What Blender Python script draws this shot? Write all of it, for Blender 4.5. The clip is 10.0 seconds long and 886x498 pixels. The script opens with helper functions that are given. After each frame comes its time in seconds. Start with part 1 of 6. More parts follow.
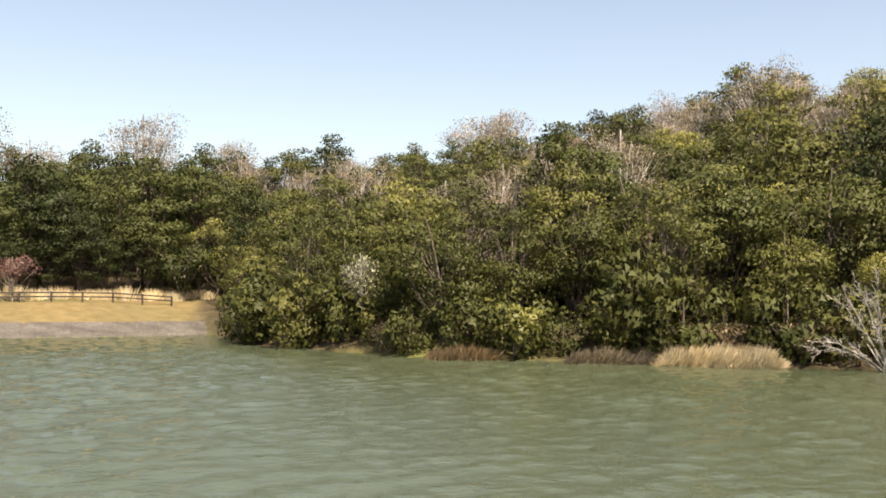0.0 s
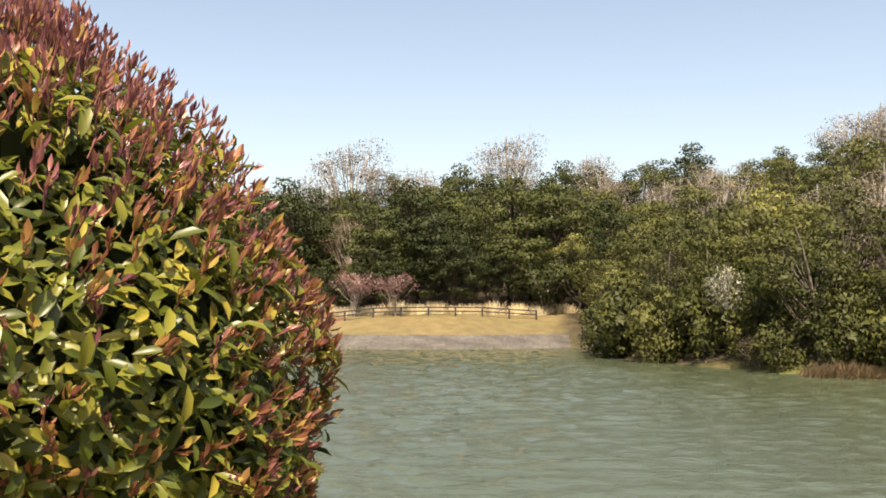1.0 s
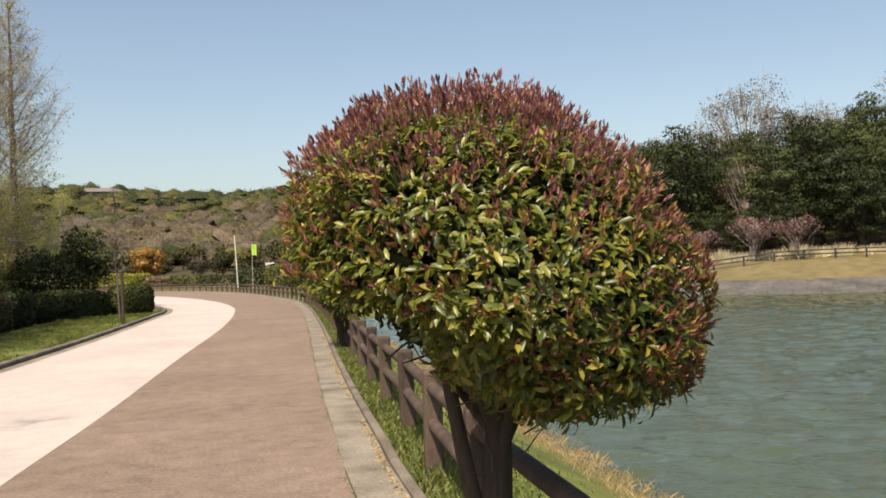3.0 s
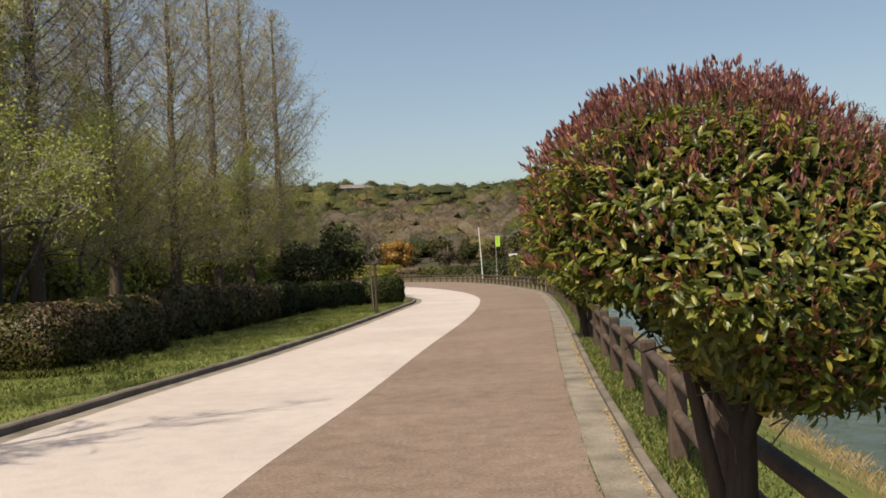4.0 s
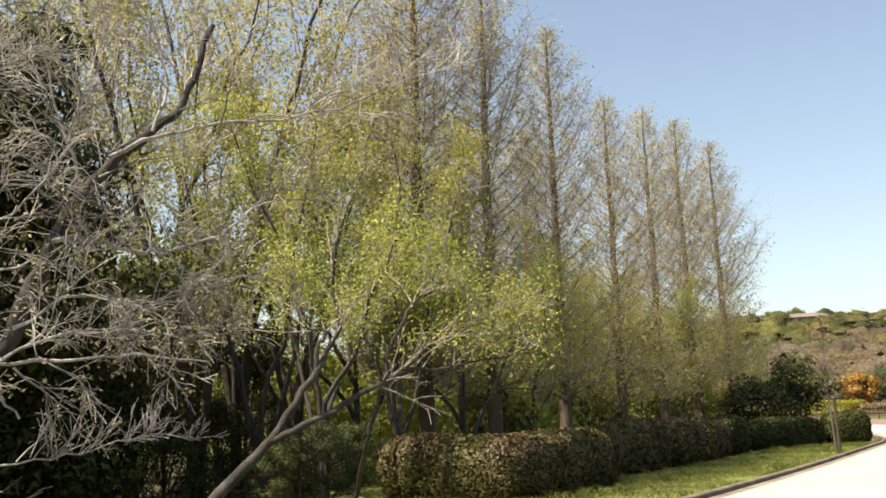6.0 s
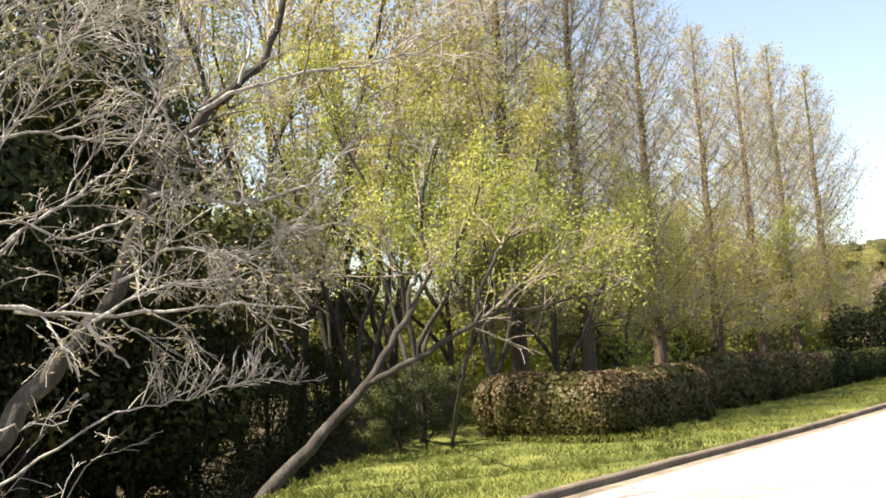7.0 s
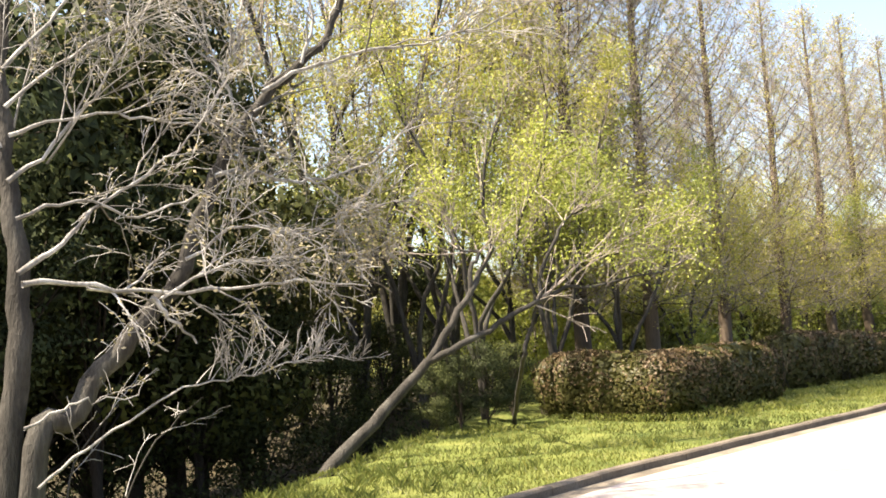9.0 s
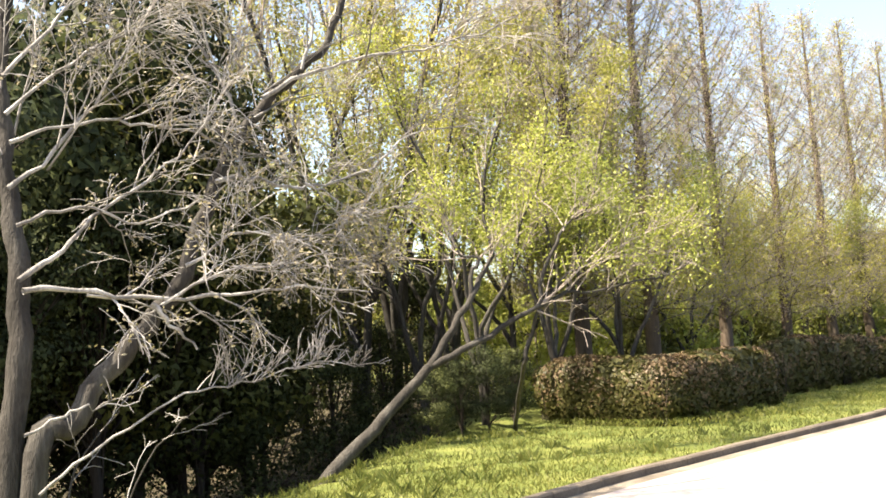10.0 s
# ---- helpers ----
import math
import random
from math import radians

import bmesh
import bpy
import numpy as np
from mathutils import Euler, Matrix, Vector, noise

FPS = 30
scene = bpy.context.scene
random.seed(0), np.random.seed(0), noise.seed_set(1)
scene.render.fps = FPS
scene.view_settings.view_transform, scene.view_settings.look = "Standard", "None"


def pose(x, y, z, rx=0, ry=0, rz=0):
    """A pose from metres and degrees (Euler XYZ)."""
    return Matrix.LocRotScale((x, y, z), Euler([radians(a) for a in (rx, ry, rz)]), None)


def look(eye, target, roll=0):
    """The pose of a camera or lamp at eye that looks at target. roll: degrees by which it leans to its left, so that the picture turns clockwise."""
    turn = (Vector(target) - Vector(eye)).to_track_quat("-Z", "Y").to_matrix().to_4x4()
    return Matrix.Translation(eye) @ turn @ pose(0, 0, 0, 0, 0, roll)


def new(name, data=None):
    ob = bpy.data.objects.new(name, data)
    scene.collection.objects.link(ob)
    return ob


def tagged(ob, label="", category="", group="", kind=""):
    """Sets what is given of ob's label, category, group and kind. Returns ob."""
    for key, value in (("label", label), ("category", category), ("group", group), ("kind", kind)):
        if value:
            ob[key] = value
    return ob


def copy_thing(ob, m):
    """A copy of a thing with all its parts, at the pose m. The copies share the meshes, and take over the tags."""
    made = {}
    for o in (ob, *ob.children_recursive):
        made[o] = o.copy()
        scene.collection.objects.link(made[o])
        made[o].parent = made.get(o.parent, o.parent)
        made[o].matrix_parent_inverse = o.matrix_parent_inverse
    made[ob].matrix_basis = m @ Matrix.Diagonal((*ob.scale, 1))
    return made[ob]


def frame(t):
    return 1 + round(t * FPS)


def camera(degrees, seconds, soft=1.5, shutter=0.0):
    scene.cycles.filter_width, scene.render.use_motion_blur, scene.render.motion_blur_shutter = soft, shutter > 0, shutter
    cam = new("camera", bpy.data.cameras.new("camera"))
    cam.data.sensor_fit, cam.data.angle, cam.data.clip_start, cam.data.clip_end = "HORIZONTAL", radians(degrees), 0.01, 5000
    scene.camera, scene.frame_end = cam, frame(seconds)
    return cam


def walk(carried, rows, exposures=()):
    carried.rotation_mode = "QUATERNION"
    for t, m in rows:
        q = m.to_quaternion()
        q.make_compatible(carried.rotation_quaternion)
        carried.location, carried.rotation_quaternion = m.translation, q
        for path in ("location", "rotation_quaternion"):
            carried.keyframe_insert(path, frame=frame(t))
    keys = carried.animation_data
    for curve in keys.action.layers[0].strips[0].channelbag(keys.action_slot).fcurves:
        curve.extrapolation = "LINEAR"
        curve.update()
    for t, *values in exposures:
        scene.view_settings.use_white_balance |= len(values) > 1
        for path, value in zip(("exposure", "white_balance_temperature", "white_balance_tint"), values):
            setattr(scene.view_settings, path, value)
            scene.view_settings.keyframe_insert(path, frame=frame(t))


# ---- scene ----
# The camera stands on a lakeside promenade and pans from the lake to a grove.
cam = camera(49.5, 10.0, soft=1.7)
# seconds, x, y, z, pitch, roll, yaw
PATH = [
    (0.0, 0.73, 1.63, 1.65, 3.06, -0.49, -58.95),
    (0.5, 0.74, 1.63, 1.65, 3.42, -0.17, -47.80),
    (1.0, 0.79, 1.60, 1.65, 3.73, -0.24, -37.63),
    (1.5, 0.77, 1.58, 1.65, 2.99, 0.38, -28.73),
    (2.0, 0.00, 0.42, 1.65, 1.92, 1.31, -25.71),
    (2.2, 0.00, 0.40, 1.65, 1.83, 1.05, -23.89),
    (3.5, 0.00, 0.00, 1.65, 0.83, 2.84, -7.40),
    (4.0, 0.00, 0.00, 1.65, 1.06, 2.49, -0.00),
    (4.5, 0.00, 0.00, 1.65, 2.31, 1.84, 6.82),
    (5.0, 0.00, 0.00, 1.65, 6.90, 2.17, 13.30),
    (5.5, 0.00, 0.00, 1.65, 10.00, 2.78, 20.32),
    (6.0, 0.00, 0.00, 1.65, 9.98, 1.96, 25.70),
    (6.2, 0.00, 0.00, 1.65, 9.28, 2.56, 27.56),
    (7.3, 0.00, 0.00, 1.65, 6.15, 3.18, 31.57),
    (7.5, 0.00, 0.00, 1.65, 5.91, 3.06, 31.79),
    (8.0, 0.00, 0.00, 1.65, 5.74, 2.86, 32.92),
    (8.5, 0.00, 0.00, 1.65, 5.58, 3.23, 34.16),
    (9.0, 0.00, 0.00, 1.65, 5.60, 3.04, 34.92),
    (9.5, 0.00, 0.00, 1.65, 5.80, 2.95, 34.78),
    (10.0, 0.00, 0.00, 1.65, 5.93, 3.19, 34.93),
]
walk(cam, [(t, pose(x, y, z, 90 + p, 0, w) @ pose(0, 0, 0, 0, 0, -r)) for t, x, y, z, p, r, w in PATH],
     exposures=[(0.0, 1.34, 8900, 14), (1.5, 1.2, 8700, 14), (2.0, 1.08, 8000, 11), (3.5, 0.5, 7700, 9), (4.5, 0.32, 7700, 7), (5.0, 0.54, 7800, 7), (6.0, 1.25, 8300, 8), (7.3, 1.83, 8250, 10), (8.3, 1.95, 8200, 10), (10.0, 2.12, 8100, 10)])

# ---- light ----
SUN_BEARING, SUN_HEIGHT = 142.0, 57.0   # degrees to the left of +y; above the horizon
sb, se = radians(SUN_BEARING), radians(SUN_HEIGHT)
to_sun = Vector((-math.sin(sb) * math.cos(se), math.cos(sb) * math.cos(se), math.sin(se)))
world = bpy.data.worlds.new("sky")
scene.world = world
world.use_nodes = True
wn = world.node_tree
sky = wn.nodes.new("ShaderNodeTexSky")
sky.sky_type, sky.sun_disc = "NISHITA", False
sky.sun_elevation, sky.sun_rotation = se, math.atan2(to_sun.x, to_sun.y)
sky.air_density, sky.dust_density, sky.ozone_density = 0.9, 2.0, 1.6
wn.nodes["Background"].inputs["Strength"].default_value = 0.115
wn.links.new(sky.outputs[0], wn.nodes["Background"].inputs["Color"])
sun_data = bpy.data.lights.new("sun", "SUN")
sun_data.energy, sun_data.angle, sun_data.color = 4.8, radians(0.53), (1.0, 0.95, 0.87)
sun = new("sun", sun_data)
sun.matrix_world = look((0, 0, 60), Vector((0, 0, 60)) - to_sun)

rng = np.random.default_rng(7)


# ---- materials ----
def shader(name):
    m = bpy.data.materials.new(name)
    m.use_nodes = True
    t = m.node_tree
    return m, t, t.nodes["Principled BSDF"], t.nodes["Material Output"]


def node(t, kind, **inputs):
    n = t.nodes.new("ShaderNode" + kind)
    for k, v in inputs.items():
        key = k.replace("_", " ")
        if hasattr(v, "is_output"):
            t.links.new(v, n.inputs[key])
        else:
            n.inputs[key].default_value = v
    return n


def ramp(t, fac, stops):
    n = t.nodes.new("ShaderNodeValToRGB")
    el = n.color_ramp.elements
    while len(el) < len(stops):
        el.new(0.5)
    for e, (p, c) in zip(el, stops):
        e.position, e.color = p, (*c, 1)
    t.links.new(fac, n.inputs[0])
    return n.outputs[0]


def mix(t, a, b, fac, mode="MIX"):
    n = t.nodes.new("ShaderNodeMix")
    n.data_type, n.blend_type = "RGBA", mode
    for sock, v in ((n.inputs[0], fac), (n.inputs[6], a), (n.inputs[7], b)):
        if hasattr(v, "is_output"):
            t.links.new(v, sock)
        else:
            sock.default_value = v if isinstance(v, (int, float)) else (*v, 1)
    return n.outputs[2]


def math_node(t, op, a, b=0.0):
    n = t.nodes.new("ShaderNodeMath")
    n.operation = op
    for s, v in zip(n.inputs, (a, b)):
        if hasattr(v, "is_output"):
            t.links.new(v, s)
        else:
            s.default_value = v
    return n.outputs[0]


def place(t, scale=(1, 1, 1), world_space=True):
    """Coordinates in metres, of the world or of the object."""
    if world_space:
        src = t.nodes.new("ShaderNodeNewGeometry").outputs["Position"]
    else:
        src = t.nodes.new("ShaderNodeTexCoord").outputs["Object"]
    n = t.nodes.new("ShaderNodeMapping")
    n.inputs["Scale"].default_value = scale
    t.links.new(src, n.inputs["Vector"])
    return n.outputs[0]


def noise_tex(t, vec, scale, detail=4.0, rough=0.55):
    return node(t, "TexNoise", Vector=vec, Scale=scale, Detail=detail, Roughness=rough).outputs["Fac"]


def bump(t, bsdf, height, strength, distance):
    n = node(t, "Bump", Height=height, Strength=strength, Distance=distance)
    t.links.new(n.outputs[0], bsdf.inputs["Normal"])


def surface(name, stops, scale, fine, rough=0.85, bump_by=0.4, bump_dist=0.01, stretch=(1, 1, 1), world_space=True, spec=0.3):
    """A mineral, wood or soil surface: colour by a broad noise, darkened by a fine one, with relief."""
    m, t, b, _ = shader(name)
    v = place(t, stretch, world_space)
    broad, small = noise_tex(t, v, scale, 5), noise_tex(t, v, fine, 3, 0.7)
    c = ramp(t, broad, stops)
    shade = ramp(t, small, [(0.3, (0.62, 0.62, 0.62)), (0.7, (1.15, 1.15, 1.15))])
    c = mix(t, c, shade, 1.0, "MULTIPLY")
    t.links.new(c, b.inputs["Base Color"])
    b.inputs["Roughness"].default_value = rough
    b.inputs["Specular IOR Level"].default_value = spec
    bump(t, b, math_node(t, "ADD", small, math_node(t, "MULTIPLY", broad, 0.6)), bump_by, bump_dist)
    return m


def foliage(name, stops, through_light=0.3, rough=0.5, vary=0.25, spec=0.35):
    """Leaves: a colour for each leaf or clump, shifted from plant to plant; some light passes through."""
    m, t, b, out = shader(name)
    isl = t.nodes.new("ShaderNodeNewGeometry").outputs["Random Per Island"]
    obj = t.nodes.new("ShaderNodeObjectInfo").outputs["Random"]
    f = math_node(t, "ADD", math_node(t, "MULTIPLY", isl, 1.0 - vary), math_node(t, "MULTIPLY", obj, vary))
    c = ramp(t, f, stops)
    patch = noise_tex(t, place(t), 0.35, 2)
    c = mix(t, c, ramp(t, patch, [(0.3, (0.75, 0.78, 0.8)), (0.7, (1.2, 1.15, 1.0))]), 1.0, "MULTIPLY")
    t.links.new(c, b.inputs["Base Color"])
    b.inputs["Roughness"].default_value = rough
    b.inputs["Specular IOR Level"].default_value = spec
    tr = node(t, "BsdfTranslucent", Color=c)
    mx = node(t, "MixShader", Fac=through_light)
    t.links.new(b.outputs[0], mx.inputs[1])
    t.links.new(tr.outputs[0], mx.inputs[2])
    t.links.new(mx.outputs[0], out.inputs["Surface"])
    return m


def far_foliage(name, stops, scale=0.11):
    """Woods seen from afar: colour changes from crown to crown, little within one."""
    m, t, b, _ = shader(name)
    isl = t.nodes.new("ShaderNodeNewGeometry").outputs["Random Per Island"]
    crown, wide = noise_tex(t, place(t), scale, 1), noise_tex(t, place(t), 0.018, 2)
    f = math_node(t, "ADD", math_node(t, "MULTIPLY", crown, 0.85), math_node(t, "MULTIPLY", isl, 0.15))
    c = mix(t, ramp(t, f, stops), ramp(t, wide, [(0.35, (0.8, 0.86, 0.9)), (0.65, (1.2, 1.1, 0.95))]), 1.0, "MULTIPLY")
    t.links.new(c, b.inputs["Base Color"])
    fine, twig = noise_tex(t, place(t), 0.75, 4, 0.7), noise_tex(t, place(t), 2.2, 3, 0.7)
    c = mix(t, c, ramp(t, fine, [(0.32, (0.6, 0.62, 0.65)), (0.66, (1.25, 1.22, 1.18))]), 1.0, "MULTIPLY")
    c = mix(t, c, ramp(t, twig, [(0.35, (0.65, 0.66, 0.68)), (0.65, (1.25, 1.22, 1.18))]), 1.0, "MULTIPLY")
    t.links.new(c, b.inputs["Base Color"])
    b.inputs["Roughness"].default_value = 0.8
    b.inputs["Specular IOR Level"].default_value = 0.1
    bump(t, b, math_node(t, "ADD", fine, math_node(t, "MULTIPLY", twig, 0.5)), 1.0, 1.6)
    return m


M_BARK = surface("bark", [(0.3, (0.055, 0.046, 0.04)), (0.7, (0.15, 0.128, 0.11))], 3, 40, 0.9, 0.6, 0.02, (1, 1, 0.15))
M_BARK_DARK = surface("dark_bark", [(0.3, (0.024, 0.019, 0.016)), (0.7, (0.065, 0.05, 0.039))], 3, 40, 0.9, 0.6, 0.02, (1, 1, 0.15))
M_BARK_PALE = surface("pale_bark", [(0.3, (0.10, 0.094, 0.090)), (0.5, (0.29, 0.283, 0.276)), (0.72, (0.54, 0.535, 0.53))], 5, 45, 0.9, 0.8, 0.015, (1, 1, 0.3))
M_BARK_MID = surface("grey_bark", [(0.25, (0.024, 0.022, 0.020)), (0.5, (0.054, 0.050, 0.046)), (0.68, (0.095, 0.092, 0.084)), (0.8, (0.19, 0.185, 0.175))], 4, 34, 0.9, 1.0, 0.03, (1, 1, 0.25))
M_BARK_META = surface("brown_fibrous_bark", [(0.3, (0.055, 0.042, 0.034)), (0.7, (0.175, 0.132, 0.100))], 2, 30, 0.9, 0.7, 0.02, (1, 1, 0.12))
M_TWIG = surface("twig_bark", [(0.3, (0.235, 0.20, 0.18)), (0.7, (0.46, 0.40, 0.365))], 2, 15, 0.9, 0.1, 0.005)
# grey twigs; the wide tone range stands in for sunlit and unlit ones
M_TWIG_GREY = surface("grey_twig_bark", [(0.3, (0.085, 0.080, 0.075)), (0.5, (0.30, 0.29, 0.285)), (0.68, (0.62, 0.61, 0.605))], 1.3, 15, 0.85, 0.1, 0.005)
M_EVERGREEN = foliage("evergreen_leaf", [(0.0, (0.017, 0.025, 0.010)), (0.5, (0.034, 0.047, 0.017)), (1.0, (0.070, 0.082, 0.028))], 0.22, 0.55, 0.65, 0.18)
# dark evergreen leaf; its colour also stands in for deep shade
M_SHADE_LEAF = foliage("shade_dark_leaf", [(0.0, (0.020, 0.028, 0.013)), (0.6, (0.044, 0.057, 0.023)), (1.0, (0.095, 0.11, 0.042))], 0.18, 0.65, 0.25, 0.15)
M_OLIVE = foliage("olive_leaf", [(0.0, (0.031, 0.041, 0.014)), (0.5, (0.063, 0.074, 0.024)), (1.0, (0.122, 0.126, 0.042))], 0.28, 0.55, 0.7, 0.2)
M_FRESH = foliage("fresh_leaf", [(0.0, (0.17, 0.205, 0.042)), (0.5, (0.32, 0.37, 0.085)), (1.0, (0.55, 0.58, 0.21))], 0.5)
M_DULLFRESH = foliage("dull_fresh_leaf", [(0.0, (0.082, 0.092, 0.026)), (0.5, (0.150, 0.160, 0.045)), (1.0, (0.25, 0.25, 0.085))], 0.35)
M_RUST = foliage("budding_twig", [(0.0, (0.08, 0.058, 0.038)), (0.5, (0.14, 0.105, 0.068)), (1.0, (0.23, 0.175, 0.115))], 0.2)
M_GREYBUD = foliage("grey_bud", [(0.0, (0.10, 0.084, 0.066)), (0.5, (0.165, 0.14, 0.108)), (1.0, (0.25, 0.215, 0.165))], 0.25)
M_FARBARE = far_foliage("distant_bare_wood", [(0.3, (0.098, 0.082, 0.064)), (0.5, (0.134, 0.113, 0.088)), (0.7, (0.172, 0.146, 0.112))])
M_FARGREEN = far_foliage("distant_green_wood", [(0.3, (0.044, 0.056, 0.027)), (0.5, (0.078, 0.088, 0.038)), (0.7, (0.125, 0.128, 0.053))])
M_FAROLIVE = far_foliage("distant_olive_wood", [(0.3, (0.070, 0.072, 0.034)), (0.5, (0.120, 0.114, 0.051)), (0.7, (0.185, 0.165, 0.076))])
M_PINK = foliage("pink_blossom", [(0.0, (0.075, 0.040, 0.040)), (0.5, (0.14, 0.076, 0.076)), (1.0, (0.23, 0.14, 0.14))], 0.3)
M_WHITE = foliage("white_blossom", [(0.0, (0.13, 0.14, 0.10)), (1.0, (0.33, 0.34, 0.28))], 0.3)
M_ORANGE = foliage("orange_leaf", [(0.0, (0.12, 0.065, 0.015)), (0.6, (0.26, 0.135, 0.028)), (1.0, (0.42, 0.23, 0.05))], 0.3)
M_YELLOWGREEN = foliage("yellow_green_leaf", [(0.0, (0.13, 0.14, 0.015)), (1.0, (0.32, 0.31, 0.04))], 0.35)
M_HEDGE = foliage("hedge_shoot", [(0.0, (0.115, 0.084, 0.052)), (0.5, (0.172, 0.124, 0.080)), (1.0, (0.255, 0.188, 0.125))], 0.35)
M_HEDGE_GREEN = foliage("hedge_leaf", [(0.0, (0.042, 0.046, 0.016)), (0.6, (0.072, 0.073, 0.025)), (1.0, (0.118, 0.110, 0.042))], 0.3)
M_STRAW = foliage("dry_grass", [(0.0, (0.22, 0.155, 0.08)), (0.5, (0.38, 0.285, 0.16)), (1.0, (0.58, 0.46, 0.30))], 0.3, 0.6)
M_GRASSBLADE = foliage("grass_blade", [(0.0, (0.085, 0.108, 0.026)), (0.5, (0.150, 0.170, 0.045)), (1.0, (0.25, 0.242, 0.085))], 0.4)
M_MIDFRESH = foliage("light_green_leaf", [(0.0, (0.17, 0.185, 0.042)), (0.5, (0.31, 0.325, 0.080)), (1.0, (0.50, 0.49, 0.17))], 0.45)
M_BUDTAN = foliage("withered_leaf", [(0.0, (0.09, 0.088, 0.036)), (0.4, (0.18, 0.165, 0.085)), (0.8, (0.33, 0.29, 0.19)), (1.0, (0.52, 0.47, 0.37))], 0.3)
M_PAMPAS = foliage("cream_plume", [(0.0, (0.36, 0.30, 0.20)), (0.5, (0.58, 0.50, 0.36)), (1.0, (0.78, 0.71, 0.55))], 0.3, 0.6)
M_LUSH = foliage("clover_blade", [(0.0, (0.060, 0.086, 0.022)), (0.6, (0.130, 0.158, 0.042)), (1.0, (0.27, 0.255, 0.085))], 0.4)
M_BUDLEAF = foliage("shoot_leaf", [(0.0, (0.20, 0.18, 0.055)), (0.5, (0.36, 0.34, 0.095)), (1.0, (0.56, 0.53, 0.20))], 0.45)
M_SHOOT = foliage("conifer_shoot", [(0.0, (0.22, 0.205, 0.055)), (0.5, (0.38, 0.37, 0.09)), (1.0, (0.58, 0.55, 0.19))], 0.45)
M_LEAF = foliage("glossy_leaf", [(0.0, (0.024, 0.042, 0.008)), (0.45, (0.080, 0.105, 0.018)), (0.85, (0.195, 0.200, 0.040)), (1.0, (0.35, 0.28, 0.06))], 0.4, 0.38, 0.1, 0.45)
M_LEAF_RED = foliage("young_red_leaf", [(0.0, (0.10, 0.036, 0.058)), (0.5, (0.20, 0.082, 0.100)), (0.8, (0.30, 0.135, 0.110)), (1.0, (0.42, 0.23, 0.12))], 0.35, 0.36, 0.1, 0.45)
M_LEAF_BRONZE = foliage("bronze_leaf", [(0.0, (0.13, 0.048, 0.040)), (0.5, (0.24, 0.108, 0.062)), (0.8, (0.30, 0.20, 0.070)), (1.0, (0.40, 0.35, 0.095))], 0.42, 0.36, 0.1, 0.45)
M_WOODFENCE = surface("brown_log", [(0.3, (0.038, 0.027, 0.022)), (0.7, (0.105, 0.072, 0.056))], 4, 60, 0.8, 0.4, 0.006, (1, 1, 0.3))
M_DARKFENCE = surface("dark_log", [(0.3, (0.03, 0.028, 0.028)), (0.7, (0.075, 0.068, 0.066))], 4, 60, 0.8, 0.3, 0.006)
def paving(name, dark, light, speck, stain):
    """Worn paving: broad stains, blotches and a coarse speckle with relief."""
    m, t, b, _ = shader(name)
    v = place(t)
    broad, mid, fine, grit = noise_tex(t, v, 0.35, 3), noise_tex(t, v, 3.5, 4), noise_tex(t, v, 28, 3, 0.75), noise_tex(t, v, 110, 2, 0.8)
    c = ramp(t, broad, [(0.3, dark), (0.7, light)])
    c = mix(t, c, ramp(t, mid, [(0.28, (1 - stain,) * 3), (0.6, (1.04, 1.03, 1.02))]), 1.0, "MULTIPLY")
    c = mix(t, c, ramp(t, fine, [(0.32, (1 - speck,) * 3), (0.7, (1 + speck * 0.7,) * 3)]), 1.0, "MULTIPLY")
    c = mix(t, c, ramp(t, grit, [(0.35, (1 - speck,) * 3), (0.65, (1 + speck,) * 3)]), 1.0, "MULTIPLY")
    t.links.new(c, b.inputs["Base Color"])
    b.inputs["Roughness"].default_value = 0.93
    b.inputs["Specular IOR Level"].default_value = 0.2
    bump(t, b, math_node(t, "ADD", fine, grit), 0.5, 0.008)
    return m


M_BROWNPATH = paving("brown_paving", (0.166, 0.123, 0.10), (0.224, 0.167, 0.138), 0.34, 0.24)
M_WHITEPATH = paving("pale_concrete", (0.36, 0.315, 0.305), (0.42, 0.372, 0.36), 0.07, 0.07)
M_GUTTER = surface("grey_concrete", [(0.28, (0.105, 0.09, 0.073)), (0.5, (0.19, 0.165, 0.135)), (0.72, (0.27, 0.235, 0.192))], 1.6, 40, 0.9, 0.4, 0.006)
M_KERB = surface("dark_kerb_concrete", [(0.3, (0.085, 0.07, 0.056)), (0.7, (0.20, 0.17, 0.14))], 1.5, 40, 0.9, 0.3, 0.004)
M_STONE = surface("shore_stone", [(0.3, (0.055, 0.052, 0.050)), (0.7, (0.125, 0.118, 0.112))], 0.5, 4, 0.9, 0.7, 0.1)
M_POLE = surface("pole_paint", [(0.3, (0.60, 0.60, 0.58)), (0.7, (0.75, 0.75, 0.73))], 1, 20, 0.5, 0.05, 0.002)
M_BANNER = surface("lime_cloth", [(0.3, (0.35, 0.62, 0.06)), (0.7, (0.45, 0.72, 0.10))], 2, 30, 0.7, 0.1, 0.01)
M_ROOF = surface("roof_tiles", [(0.3, (0.13, 0.11, 0.105)), (0.7, (0.20, 0.17, 0.16))], 0.2, 3, 0.8, 0.1, 0.05)
M_WALL = surface("plaster_wall", [(0.3, (0.26, 0.22, 0.19)), (0.7, (0.36, 0.31, 0.27))], 0.2, 3, 0.9, 0.1, 0.02)
M_GLASS = surface("dark_glass", [(0.3, (0.03, 0.035, 0.04)), (0.7, (0.05, 0.055, 0.06))], 0.5, 3, 0.15, 0.02, 0.01)


